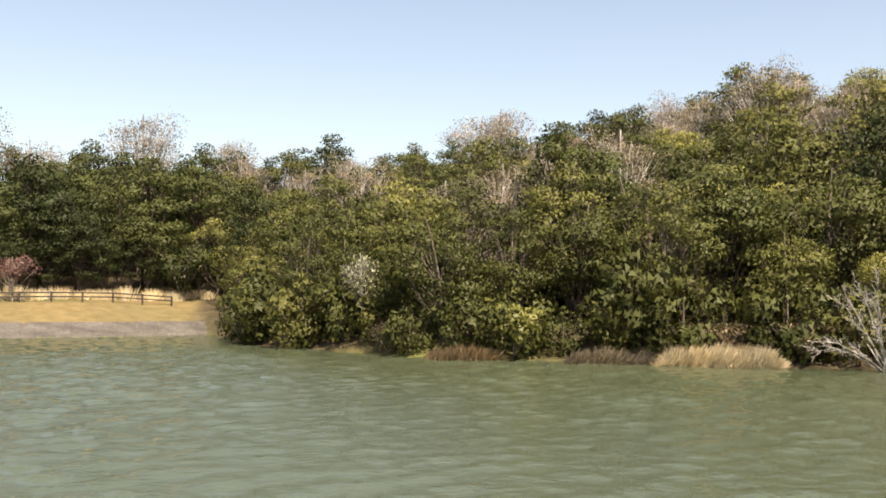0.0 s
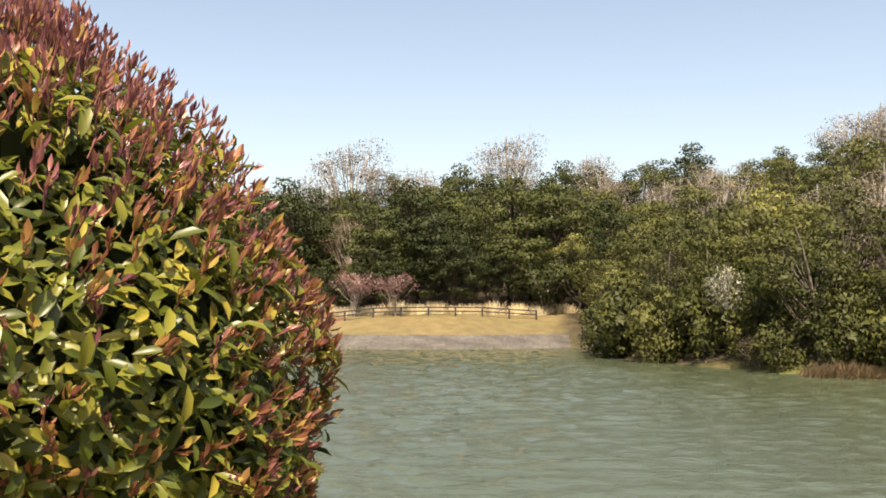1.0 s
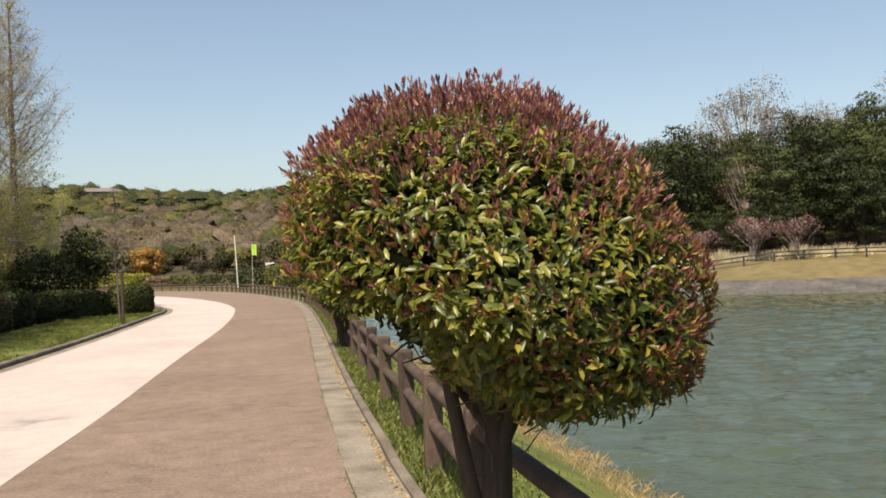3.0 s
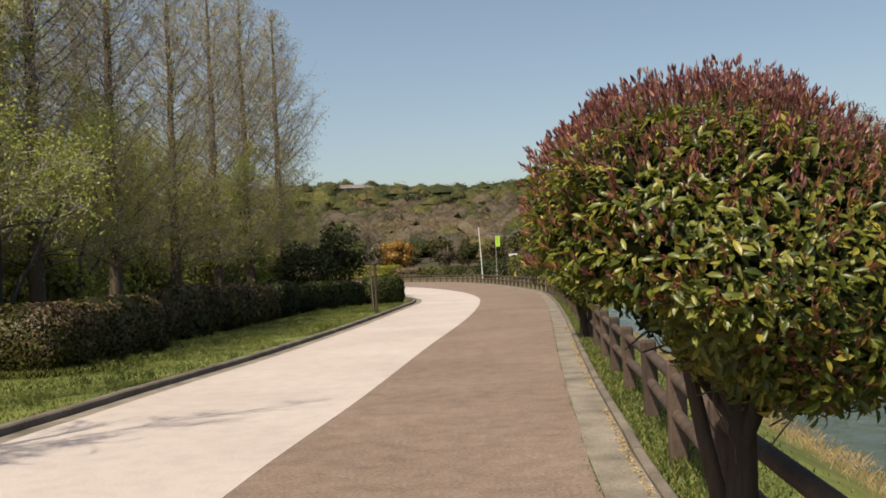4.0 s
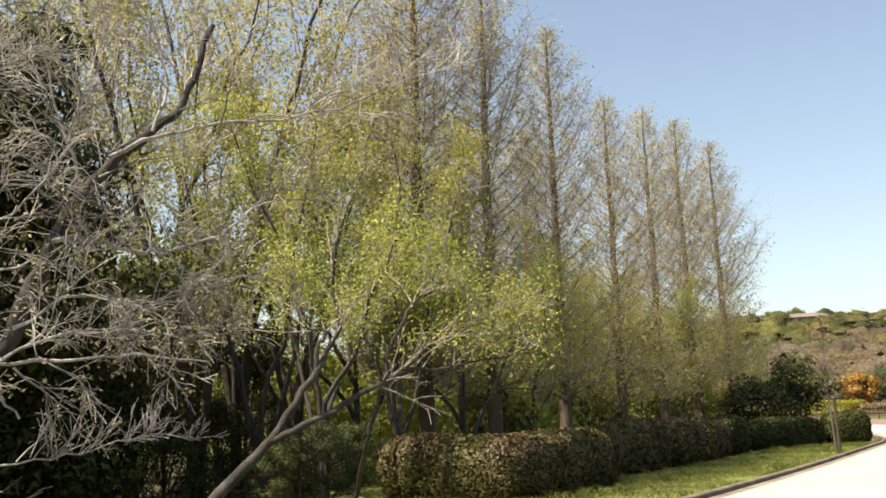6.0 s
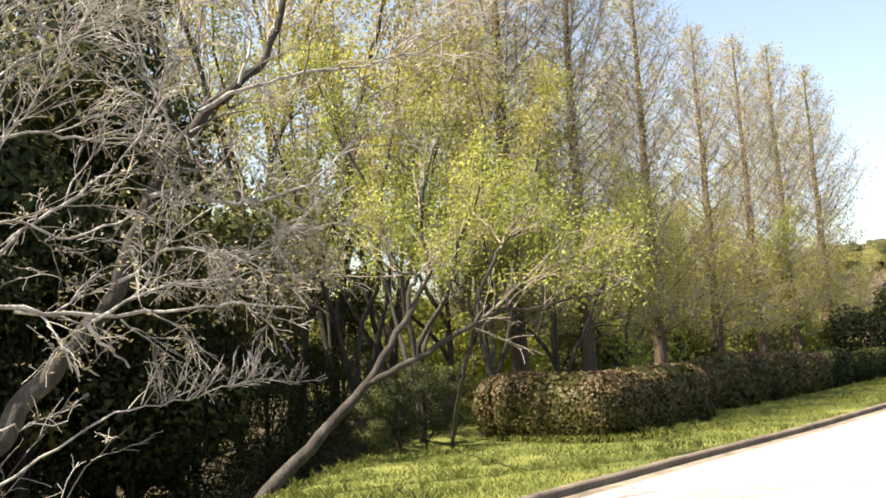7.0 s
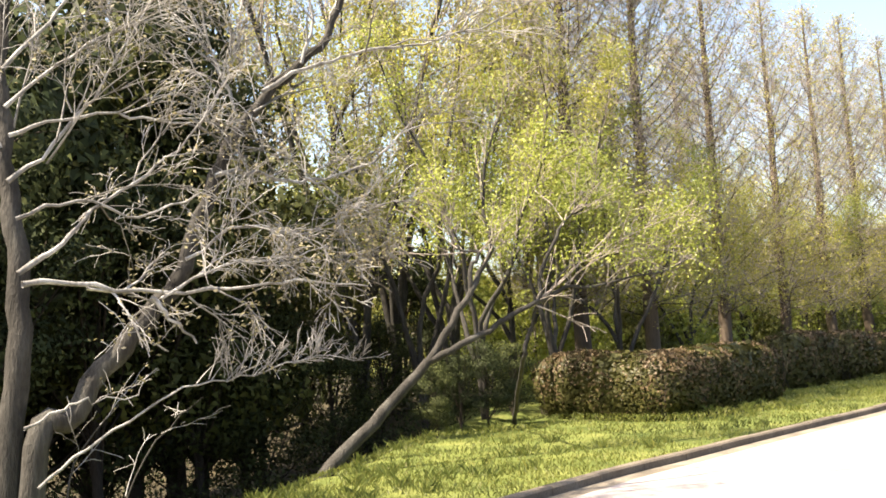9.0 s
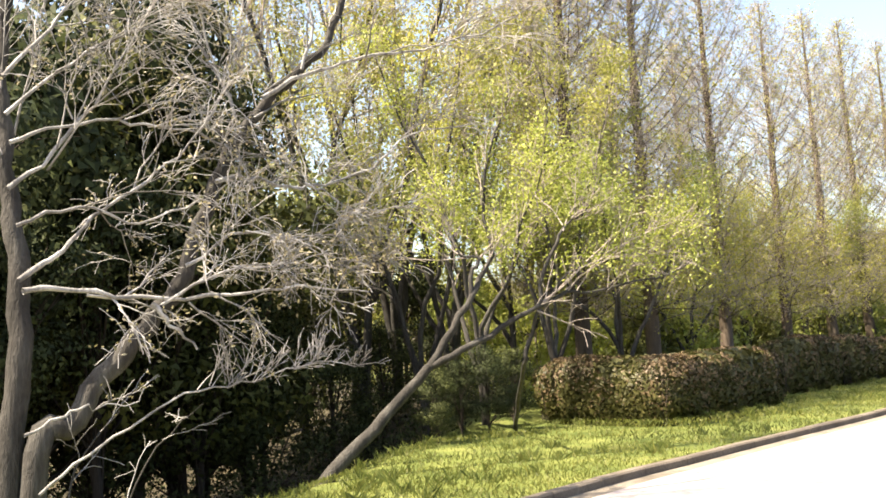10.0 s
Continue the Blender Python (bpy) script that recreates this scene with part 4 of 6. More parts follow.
def many_leaves(name, pos, along, up, length, width, material):
    """One mesh of leaves, each pointing along its own direction."""
    base, tri = leaf_shape(1.0, width)
    x = unit(along)
    y = unit(np.cross(up, x))
    z = np.cross(x, y)
    L = np.asarray(length)[:, None, None]
    v = pos[:, None] + L * (base[None, :, :1] * x[:, None] + base[None, :, 1:2] * y[:, None] + base[None, :, 2:] * z[:, None])
    n = len(pos)
    f = [tuple(k + 8 * i for k in face) for i in range(n) for face in tri]
    return mesh_of(name, v.reshape(-1, 3).tolist(), f, material, True)


def photinia(at, seed, crown_r, z0, z1, count, name, label):
    """A topiary: short trunk, spreading limbs, a clipped dome of glossy leaves, red young shoots on its skin."""
    r = np.random.default_rng(seed)
    ob = thing(name, label, "tree", at=at)
    zc, hz = z0 + (z1 - z0) * 0.36, (z1 - z0) * 0.64
    lz = (z1 - z0) * 0.36

    def skin(d):
        lump = np.array([noise.noise(Vector(q * 2.3) + Vector((seed, 0, 0))) for q in d])
        side = np.clip((d[:, 0] * 0.95 - d[:, 1] * 0.3), -1, 1)[:, None]
        s = np.where(d[:, 2:] > 0, hz, lz * np.clip(0.95 + 0.5 * side, 0.45, 1.12))
        tilt = -0.17 * crown_r * side * (1 - d[:, 2:] ** 2) * np.array([0, 0, 1.0])
        low = np.clip(-d[:, 2:] * 2.2, 0, 1) * np.clip(0.35 - side, 0, 1)
        wide = crown_r * (1 - 0.55 * low + 0.20 * d[:, 2:] ** 2 * (1 - d[:, 2:] ** 2) * (d[:, 2:] > 0))
        tilt = tilt - np.array([0.10, 0.0, 0.0]) * crown_r * np.clip(d[:, 2:], 0, 1)
        return d * np.concatenate([wide, wide, s], 1) * (1 + 0.13 * lump[:, None]) + tilt
    lines, twigs = [], []
    lines.append((np.array([(-0.02, 0.04, -0.2), (-0.02, 0.05, 0.15), (-0.02, 0.03, 0.5), (0.0, 0.02, 0.85), (0.02, 0.0, 1.3)]), [0.115, 0.09, 0.08, 0.065, 0.03]))
    lines.append((np.array([(-0.02, 0.04, 0.3), (-0.10, 0.05, 0.55), (-0.16, 0.04, 0.85), (-0.22, 0.05, 1.2)]), [0.045, 0.04, 0.035, 0.03]))
    for i in range(6):
        a = i * 2.4 + r.uniform(-0.3, 0.3)
        e = np.array([math.cos(a) * crown_r * r.uniform(0.3, 0.6), math.sin(a) * crown_r * r.uniform(0.3, 0.6), zc + r.uniform(0.0, 0.6) * hz])
        s = np.array([0, 0.01, r.uniform(0.74, 0.9)])
        lines.append((np.array([s, s * 0.6 + e * 0.4 + (0, 0, -0.03), s * 0.25 + e * 0.75, e]), np.array([0.03, 0.024, 0.016, 0.008])))
        for _ in range(22):
            q = s + (e - s) * r.uniform(0.35, 1)
            t = q + unit(r.normal(size=3) + (0, 0, 0.9)) * r.uniform(0.12, 0.3)
            twigs.append((np.array([q, (q + t) / 2 + r.normal(0, 0.02, 3), t]), np.array([0.008, 0.006, 0.003])))
    for i in range(4):
        a = i * 2.1 + r.uniform(-0.3, 0.3)
        q = np.array([math.cos(a) * 0.1, math.sin(a) * 0.1, r.uniform(0.6, 0.95)])
        low = 0.5 - 0.5 * math.cos(a + 0.3)
        t = np.array([math.cos(a) * crown_r * r.uniform(0.35, 0.6), math.sin(a) * crown_r * r.uniform(0.35, 0.6), z0 + r.uniform(0.08, 0.2) + 0.36 * low])
        limb = wander(r, q, t, -0.03, 7, 0.06)
        twigs.append((limb, np.linspace(0.0045, 0.0015, 7)))
        for _ in range(10):
            e = limb[r.integers(3, 7)]
            twigs.append((np.array([e, e + r.normal(0, 0.03, 3) + (0, 0, 0.05), e + r.normal(0, 0.05, 3) + (0, 0, 0.11)]), np.array([0.0025, 0.002, 0.001])))
    v, f = tubes(lines, 8)
    part("trunk", mesh_of("trunk", v, f, M_BARK_DARK, True), ob)
    v, f = tubes(twigs, 4)
    tagged(part("twig_work", mesh_of("twig_work", v, f, M_BARK, True), ob), kind="stuff")
    # mature leaves in whorls
    n = count // 6
    d = unit(r.normal(size=(n, 3)))
    p = skin(d) * (1 - np.abs(r.normal(0, 0.09, (n, 1)))) + (0, 0, zc)
    pos = np.repeat(p, 6, 0) + r.normal(0, 0.028, (n * 6, 3))
    stem = np.repeat(unit(d + (0, 0, 0.5)), 6, 0)
    around = unit(np.cross(stem, r.normal(size=(n * 6, 3))))
    along = unit(around + stem * r.uniform(-0.35, 0.8, (n * 6, 1)) + r.normal(0, 0.3, (n * 6, 3)))
    crown = part("crown", many_leaves("crown", pos, along, stem, r.uniform(0.040, 0.078, n * 6), 0.32, M_LEAF), ob, "glossy green leaves")
    # darker leaf cards inside stand in for the crown's own shade
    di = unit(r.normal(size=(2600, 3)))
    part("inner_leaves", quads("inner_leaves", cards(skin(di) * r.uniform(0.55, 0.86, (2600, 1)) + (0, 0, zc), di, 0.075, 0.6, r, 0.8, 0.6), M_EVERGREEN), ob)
    # small dark cards colour in the shade under the crown
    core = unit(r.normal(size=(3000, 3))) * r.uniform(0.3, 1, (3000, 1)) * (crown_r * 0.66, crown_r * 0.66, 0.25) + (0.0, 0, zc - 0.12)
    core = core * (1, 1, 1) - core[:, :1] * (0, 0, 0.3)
    tagged(part("underside_leaves", quads("underside_leaves", cards(core, core * 0 + (0, 0, 1.0), 0.032, 0.5, r, 0.3, 1.0), M_SHADE_LEAF), ob), kind="stuff")
    # red shoots: upright sprays, most on the top and the flanks
    m = int(count * 0.2)
    d = unit(r.normal(size=(m * 3, 3)) + (0, 0, 0.25))
    flank = noise_at(d * 2.1 + 9.0) * 0.9
    d = d[r.uniform(size=len(d)) < np.clip(0.12 + 0.6 * np.clip(d[:, 2] - 0.35, 0, 1) + (0.36 + 0.14 * np.clip(d[:, 0], 0, 1)) * np.clip(flank + 0.1 + 0.4 * np.clip(d[:, 0], 0, 1), 0, 1) * (d[:, 2] > -0.6), 0, 1)][:m]
    m = len(d)
    top = np.clip(d[:, 2:], 0, 1)
    p = skin(d) * 1.0 + (0, 0, zc)
    stem = unit(d * 0.8 + (0, 0, 0.7) + r.normal(0, 0.24, (m, 3)))
    ln = r.uniform(0.015, 0.05, (m, 1)) + 0.075 * top ** 2 * r.uniform(0.0, 1.5, (m, 1))
    shoots = [(np.array([a, a + s * l * 0.6, a + s * l]), np.array([0.0024, 0.002, 0.0014])) for a, s, l in zip(p, stem, ln[:, 0])]
    v, f = tubes(shoots, 3)
    tagged(part("shoot_growth", mesh_of("shoot_growth", v, f, M_LEAF_RED, True), ob, "upright red young shoots"), kind="stuff")
    q, st = np.repeat(p + stem * ln, 5, 0), np.repeat(stem, 5, 0)
    around = unit(np.cross(st, r.normal(size=(m * 5, 3))))
    along = unit(around * r.uniform(0.15, 0.75, (m * 5, 1)) + st)
    q = q - st * r.uniform(0, 0.03, (m * 5, 1))
    size = r.uniform(0.020, 0.043, m * 5)
    low = np.repeat((d[:, 2] + r.normal(0, 0.12, m) < 0.42) & (r.uniform(size=m) < 0.62), 5)
    part("red_leaves", many_leaves("red_leaves", q[~low], along[~low], around[~low], size[~low], 0.26, M_LEAF_RED), ob, "purplish red young leaves")
    part("bronze_leaves", many_leaves("bronze_leaves", q[low], along[low], around[low], size[low] * 1.15, 0.30, M_LEAF_BRONZE), ob, "orange bronze young leaves on the flanks")
    # single leaves proud of the skin
    lv, lt = leaf_shape(1.0, 0.37)
    one = mesh_of("leaf", lv.tolist(), lt, M_LEAF)
    for _ in range(280):
        a = Vector(unit(r.normal(size=3) + np.array([-0.8, -1.2, 0.2])))
        s = Vector(skin(np.array([a]))[0]) + Vector((0, 0, zc))
        lf = part("leaf", one, crown)
        dirn = (a + Vector(r.normal(0, 0.7, 3))).normalized()
        lf.matrix_basis = Matrix.Translation(s) @ dirn.to_track_quat("X", "Z").to_matrix().to_4x4() @ Matrix.Diagonal((*[float(r.uniform(0.055, 0.075))] * 3, 1))
    return ob


photinia((1.27, 4.19, 0.0), 61, 0.88, 1.03, 2.34, 19000, "topiary_tree", "clipped round topiary tree with red tips beside the fence")
photinia((2.95, 20.5, 0.0), 62, 0.7, 0.6, 1.75, 2400, "topiary_shrub", "smaller red-tipped clipped shrub further along the fence")


# ---- the grove beside the verge ----
def crooked(r, pts, each=4, jitter=0.03):
    """A smooth, slightly kinked limb through the given places."""
    p = np.array(pts, float)
    p = np.vstack([2 * p[0] - p[1], p, 2 * p[-1] - p[-2]])
    rows = []
    for i in range(1, len(p) - 2):
        for q in np.arange(each) / each:
            rows.append(0.5 * (2 * p[i] + (p[i + 1] - p[i - 1]) * q + (2 * p[i - 1] - 5 * p[i] + 4 * p[i + 1] - p[i + 2]) * q * q + (3 * p[i] - p[i - 1] - 3 * p[i + 1] + p[i + 2]) * q ** 3))
    rows.append(p[-2])
    rows = np.array(rows)
    return rows + r.normal(0, jitter, rows.shape) * np.minimum(1, np.arange(len(rows)) / 2)[:, None]


def bare_tree():
    """Two stems from one foot, long pale limbs, and a dense tangle of bare twigs."""
    r = np.random.default_rng(71)
    base = np.array([*bearing(60.2, 9.1), -1.4])
    ob = thing("leaning_bare_tree", "grey leaning tree with tangled bare branches and few buds", "tree", at=base)

    def way(d, *rows):
        return [spot(b, el, d + 0.1 * i) for i, (b, el) in enumerate(rows)]
    stems = [
        ("upright stem", [base] + way(9.1, (59.5, -5.1), (58.8, 1.8), (59.0, 6.4), (59.4, 10.1), (59.6, 14.1), (59.7, 17.3), (58.6, 25.0)), 0.12, 0.045),
        ("leaning stem", [base + (0.1, 0.1, 0)] + way(9.0, (58.2, -4.6), (56.6, -3.2), (54.7, -0.6), (52.7, 1.6), (50.9, 3.8), (49.7, 6.4), (48.6, 9.6), (46.9, 12.8), (45.1, 15.0), (42.9, 16.8), (40.8, 19.1), (39.6, 23.0)), 0.112, 0.030)]
    limbs = [
        (way(8.4, (58.7, 4.4), (56.7, 4.5), (52.7, 3.9), (47.5, 3.8), (43.7, 4.2), (39.4, 3.7)), 0.052, 0.010, 9, 0.8),
        (way(8.3, (51.9, 3.5), (50.8, 2.2), (49.4, 0.7)), 0.038, 0.014, 2, 0.3),
        (way(8.7, (59.3, 12.5), (56.6, 13.5), (52.8, 13.8), (49.8, 13.3), (47.3, 12.4), (44.0, 11.2), (41.2, 8.6)), 0.032, 0.007, 11, 0.8),
        (way(8.5, (58.9, 5.0), (56.7, 6.7), (55.0, 8.5), (52.3, 10.4), (49.6, 12.6), (47.2, 16.0)), 0.046, 0.009, 11, 0.9),
        (way(9.2, (48.2, 10.4), (46.4, 10.6), (43.8, 9.9), (41.8, 10.2), (39.1, 10.9), (36.3, 12.9), (32.6, 13.2)), 0.042, 0.009, 11, 0.9),
        (way(9.1, (43.0, 10.2), (41.5, 9.4), (40.8, 7.3), (40.2, 5.4)), 0.022, 0.006, 6, 0.5),
        (way(9.6, (45.3, 15.2), (41.9, 16.9), (38.9, 17.3), (35.4, 17.8), (30.9, 18.8), (26.2, 21.0)), 0.046, 0.008, 13, 1.1),
        (way(9.5, (42.9, 16.8), (42.1, 19.2), (43.2, 23.5)), 0.036, 0.010, 9, 1.0),
        (way(8.3, (58.7, -3.4), (56.7, -2.5), (55.1, -2.1), (52.8, -2.0)), 0.026, 0.007, 3, 0.4),
        (way(8.8, (59.4, 10.0), (57.0, 12.0), (54.0, 16.0), (51.0, 21.0)), 0.040, 0.009, 11, 1.0),
        (way(8.9, (59.5, 14.0), (56.0, 17.0), (52.0, 19.0), (47.6, 20.2)), 0.036, 0.008, 11, 1.0),
        (way(9.3, (46.6, 13.2), (48.0, 17.0), (49.6, 22.5)), 0.036, 0.009, 10, 1.0),
        (way(8.3, (59.0, 8.0), (56.0, 9.0), (52.5, 8.0), (49.0, 9.4), (45.2, 8.0)), 0.030, 0.007, 11, 0.8),
        (way(8.8, (50.0, 5.6), (46.5, 7.5), (43.0, 7.0), (39.8, 8.2)), 0.030, 0.007, 12, 0.8),
        (way(8.5, (51.4, 3.4), (48.0, 5.2), (44.5, 5.4), (41.3, 6.4)), 0.026, 0.006, 12, 0.7),
        (way(9.0, (59.6, 16.0), (56.5, 19.5), (52.0, 23.0)), 0.034, 0.009, 9, 1.0),
        (way(8.9, (57.0, -8.5), (55.6, -4.5), (53.8, -2.4)), 0.020, 0.006, 4, 0.5),
        (way(9.3, (53.8, -8.5), (52.0, -4.6), (49.2, -2.4)), 0.017, 0.005, 4, 0.5)]
    twigs, tips = [], []
    for _, path, r0, r1 in stems:
        p = crooked(r, path, 4, 0.02)
        v, f = tubes([(p - base, np.linspace(1, 0, len(p)) ** 0.8 * (r0 - r1) + r1)], 9)
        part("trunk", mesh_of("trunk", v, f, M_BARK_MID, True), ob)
        t, tp = branch_out(r, p[len(p) // 2:], 0.022, 9, 1.1, 2, 0.2)
        twigs, tips = twigs + t, tips + tp
    for path, r0, r1, count, reach in limbs:
        p = crooked(r, path, 4, 0.016)
        v, f = tubes([(p - base, (np.linspace(1, 0, len(p)) ** 1.1 * (r0 - r1) * 0.5 + r1 * 0.72) * r.uniform(0.85, 1.15, len(p)))], 7)
        # low stems take a darker bark in place of the hollow's shade
        part("limb", mesh_of("limb", v, f, M_BARK_PALE if path[0][2] > 1.0 else M_BARK_MID, True), ob, "pale grey limb" if path[0][2] > 1.0 else "thin low stem, bark darkened for shade")
        t, tp = branch_out(r, p, r0 * 0.4, int(count * 0.8), reach * 1.1, 2 if count > 5 else 1, 0.05, 0.0, 6)
        twigs, tips = twigs + t, tips + tp
    # a low dead spray, its twigs all rising
    p = crooked(r, way(8.3, (58.0, -6.6), (55.5, -4.7), (52.8, -3.1), (50.3, -1.7), (47.1, -1.4), (44.5, -0.7), (42.6, -0.3), (39.9, -0.8)), 4, 0.012)
    v, f = tubes([(p - base, np.linspace(0.013, 0.004, len(p)))], 6)
    part("limb", mesh_of("limb", v, f, M_BARK_PALE, True), ob, "pale dead limb")
    t, _ = branch_out(r, p[9:], 0.008, 34, 0.36, 1, 0.75)
    twigs += t
    twigs = [(p - base, np.maximum(q, 0.0036)) for p, q in twigs]
    v, f = tubes(twigs, 3)
    part("twig_work", mesh_of("twig_work", v, f, M_TWIG_GREY, True), ob)
    tp = np.array(tips) - base
    tp = tp[tp[:, 2] > 2.8]
    tp = tp[r.uniform(size=len(tp)) < 0.4]
    tp = np.repeat(tp, 2, 0) + r.normal(0, 0.06, (len(tp) * 2, 3))
    part("bud_growth", quads("bud_growth", cards(tp, np.zeros_like(tp) + (0, 0, 1.0), 0.021, 0.5, r, 0.4, 1.0), M_BUDTAN), ob, "small pale buds and withered leaves")


bare_tree()


def leaning_tree():
    r = np.random.default_rng(72)
    base = np.array([*bearing(44.5, 13.6), -1.3])
    ob = thing("leaning_tree", "slender leaning tree with a forked trunk and fresh leaves", "tree", at=base)
    fork = spot(36.1, -1.0, 14.6)
    foot = crooked(r, [base, spot(43.0, -7.8, 13.8), spot(40.3, -5.2, 14.1), spot(38.2, -3.1, 14.4), fork], 3, 0.012)
    ways = [([fork, spot(34.6, 1.2, 14.7), spot(33.3, 3.0, 14.8), spot(32.6, 4.5, 15.0), spot(32.0, 5.4, 15.1), spot(32.4, 9.0, 15.2), spot(31.2, 13.0, 15.5)], 0.066, 0.018),
            ([fork, spot(34.7, -0.4, 14.6), spot(33.0, 0.5, 14.8), spot(31.2, 1.4, 15.0), spot(29.5, 2.1, 15.2), spot(27.8, 2.8, 15.5), spot(26.2, 2.9, 15.8), spot(22.5, 3.4, 16.6), spot(20.6, 4.0, 17.0)], 0.062, 0.010),
            ([spot(29.4, 2.2, 15.2), spot(29.1, 4.0, 15.3), spot(28.1, 5.9, 15.5), spot(27.6, 6.9, 15.6), spot(26.2, 7.8, 15.8), spot(25.2, 9.8, 16.0)], 0.038, 0.010),
            ([spot(28.9, 2.4, 15.3), spot(27.7, 3.9, 15.5), spot(26.0, 4.6, 15.8), spot(23.7, 4.8, 16.2), spot(21.4, 5.5, 16.6)], 0.030, 0.008),
            ([spot(33.4, 3.0, 14.8), spot(33.2, 4.5, 14.8), spot(32.9, 5.3, 14.9), spot(34.0, 5.6, 15.0), spot(35.0, 8.0, 15.2)], 0.042, 0.010),
            ([spot(29.5, 2.0, 15.2), spot(30.2, 0.0, 15.3), spot(30.6, -1.3, 15.4), spot(31.0, -3.2, 17.5), spot(31.3, -5.0, 19.6)], 0.026, 0.045)]
    lines = [(foot, np.linspace(0.125, 0.07, len(foot)))]
    for way, r0, r1 in ways:
        p = crooked(r, way, 3, 0.018)
        lines.append((p, np.linspace(r0, r1, len(p))))
    twigs, tips = [], []
    for p, rad in lines[1:6]:
        t, tp = branch_out(r, p[len(p) // 3:], 0.018, 15, 1.1, 1, 0.35)
        twigs += t
        tips += tp
    lines = [(p - base, q) for p, q in lines]
    twigs = [(p - base, np.maximum(q, 0.004)) for p, q in twigs]
    v, f = tubes(lines, 8)
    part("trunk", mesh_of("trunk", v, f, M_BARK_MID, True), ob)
    v, f = tubes(twigs, 4)
    part("twig_work", mesh_of("twig_work", v, f, M_TWIG, True), ob)
    tp = np.array(tips) - base
    tp = tp[tp[:, 2] > 3.9]
    tp = np.repeat(tp, 7, 0) + r.normal(0, 0.2, (len(tp) * 7, 3))
    part("leaves", quads("leaves", cards(tp, np.zeros_like(tp) + (0, 0, 1.0), 0.031, 0.5, r, 0.5, 1.0), M_FRESH), ob, "small fresh yellow-green leaves")


leaning_tree()


def spring_tree(seed, height, reach, label, leaves=11500, leaf=0.033, mat=None):
    """A small airy tree in new leaf: crooked stems, many twigs, small leaves in loose clouds."""
    r = np.random.default_rng(seed)
    lines, twigs, tips = [], [], []
    for i in range(4):
        a = i * 1.63 + seed + r.uniform(-0.4, 0.4)
        e = np.array([math.cos(a) * reach * 0.8, math.sin(a) * reach * 0.8, height * r.uniform(0.55, 1.0)])
        fork = np.array([0.1 * math.cos(a), 0.1 * math.sin(a), height * 0.2])
        p = np.vstack([[(0, 0, -0.2), fork * (0.4, 0.4, 0.5)], wander(r, fork, e, 0.0, 10, 0.05)])
        lines.append((p, np.linspace(0.07, 0.012, 12)))
        t, tp = branch_out(r, p[4:], 0.026, 17, reach * 0.5, 1, 0.25)
        twigs += t
        tips += tp
    ob = thing("spring_tree", label, "tree", "young-leaved trees of the grove")
    v, f = tubes(lines, 6)
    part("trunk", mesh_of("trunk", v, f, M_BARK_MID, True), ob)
    v, f = tubes([(p, np.maximum(q, 0.0055)) for p, q in twigs], 3)
    tagged(part("twig_work", mesh_of("twig_work", v, f, M_TWIG, True), ob), kind="stuff")
    tp = np.array(tips)
    hub = tp[r.integers(len(tp), size=leaves // 14)] + r.normal(0, 0.08, (leaves // 14, 3))
    pick = np.repeat(hub, 14, 0) + r.normal(0, 0.12, (len(hub) * 14, 3))
    part("leaves", quads("leaves", cards(pick, np.zeros_like(pick) + (0, 0, 1.0), leaf, 0.55, r, 0.5, 1.0), mat or M_FRESH), ob)
    return ob


spring = [spring_tree(81, 7.5, 2.6, "small tree with fresh yellow-green leaves in the grove"),
          spring_tree(82, 7.0, 2.4, "slender multi-stemmed tree with light green leaves", 11500, 0.032, M_MIDFRESH),
          spring_tree(83, 9.5, 3.2, "twiggy tree with sparse brownish new leaves", 11000, 0.03, M_BUDLEAF)]
r_grove = np.random.default_rng(9)
grove_spots = [(*bearing(b, d), k, s) for b, d, k, s in (
    (33.0, 20.5, 0, 1.0), (28.5, 22.0, 1, 1.0), (24.8, 23.5, 0, 0.95), (21.0, 30.5, 0, 0.9), (36.5, 22.5, 1, 1.15), (34.5, 29.0, 2, 1.4), (40.5, 27.0, 0, 1.25), (40.0, 24.0, 2, 1.15), (34.8, 24.5, 1, 1.2),
    (31.0, 25.0, 0, 1.1), (26.5, 30.0, 1, 1.1), (22.5, 34.0, 0, 1.1), (17.8, 36.5, 1, 1.0), (19.8, 39.0, 0, 1.1), (14.6, 42.5, 0, 1.0), (16.2, 44.0, 1, 1.1), (12.4, 47.5, 1, 1.0), (10.5, 54.0, 0, 1.0), (8.6, 57.0, 1, 0.8), (45.0, 27.0, 2, 1.35), (42.5, 31.0, 1, 1.7), (38.0, 28.0, 2, 1.25), (30.0, 31.0, 1, 1.5))]
scatter(spring, grove_spots, lambda x, y: min(0.0, float(ground_z(x, y)[0])), r_grove, (0.95, 1.05))

# dark evergreens closing the grove, the shade partly put into their leaf colour
GROVE = "evergreens closing the grove"
dark = [canopy_tree(91, 8.0, 2.8, 0.3, M_SHADE_LEAF, M_BARK_DARK, 9000, 0.085, "grove_evergreen", "dense dark evergreen at the back of the grove", "tree", GROVE),
        canopy_tree(92, 7.0, 2.6, 0.3, M_MIDFRESH, M_BARK_DARK, 7000, 0.085, "grove_evergreen", "light green leafy tree at the back of the grove", "tree", GROVE)]
dark.append(canopy_tree(95, 8.0, 2.8, -0.2, M_SHADE_LEAF, M_BARK_DARK, 12000, 0.058, "grove_evergreen", "dark small-leaved evergreen in the shade of the grove", "tree", GROVE))
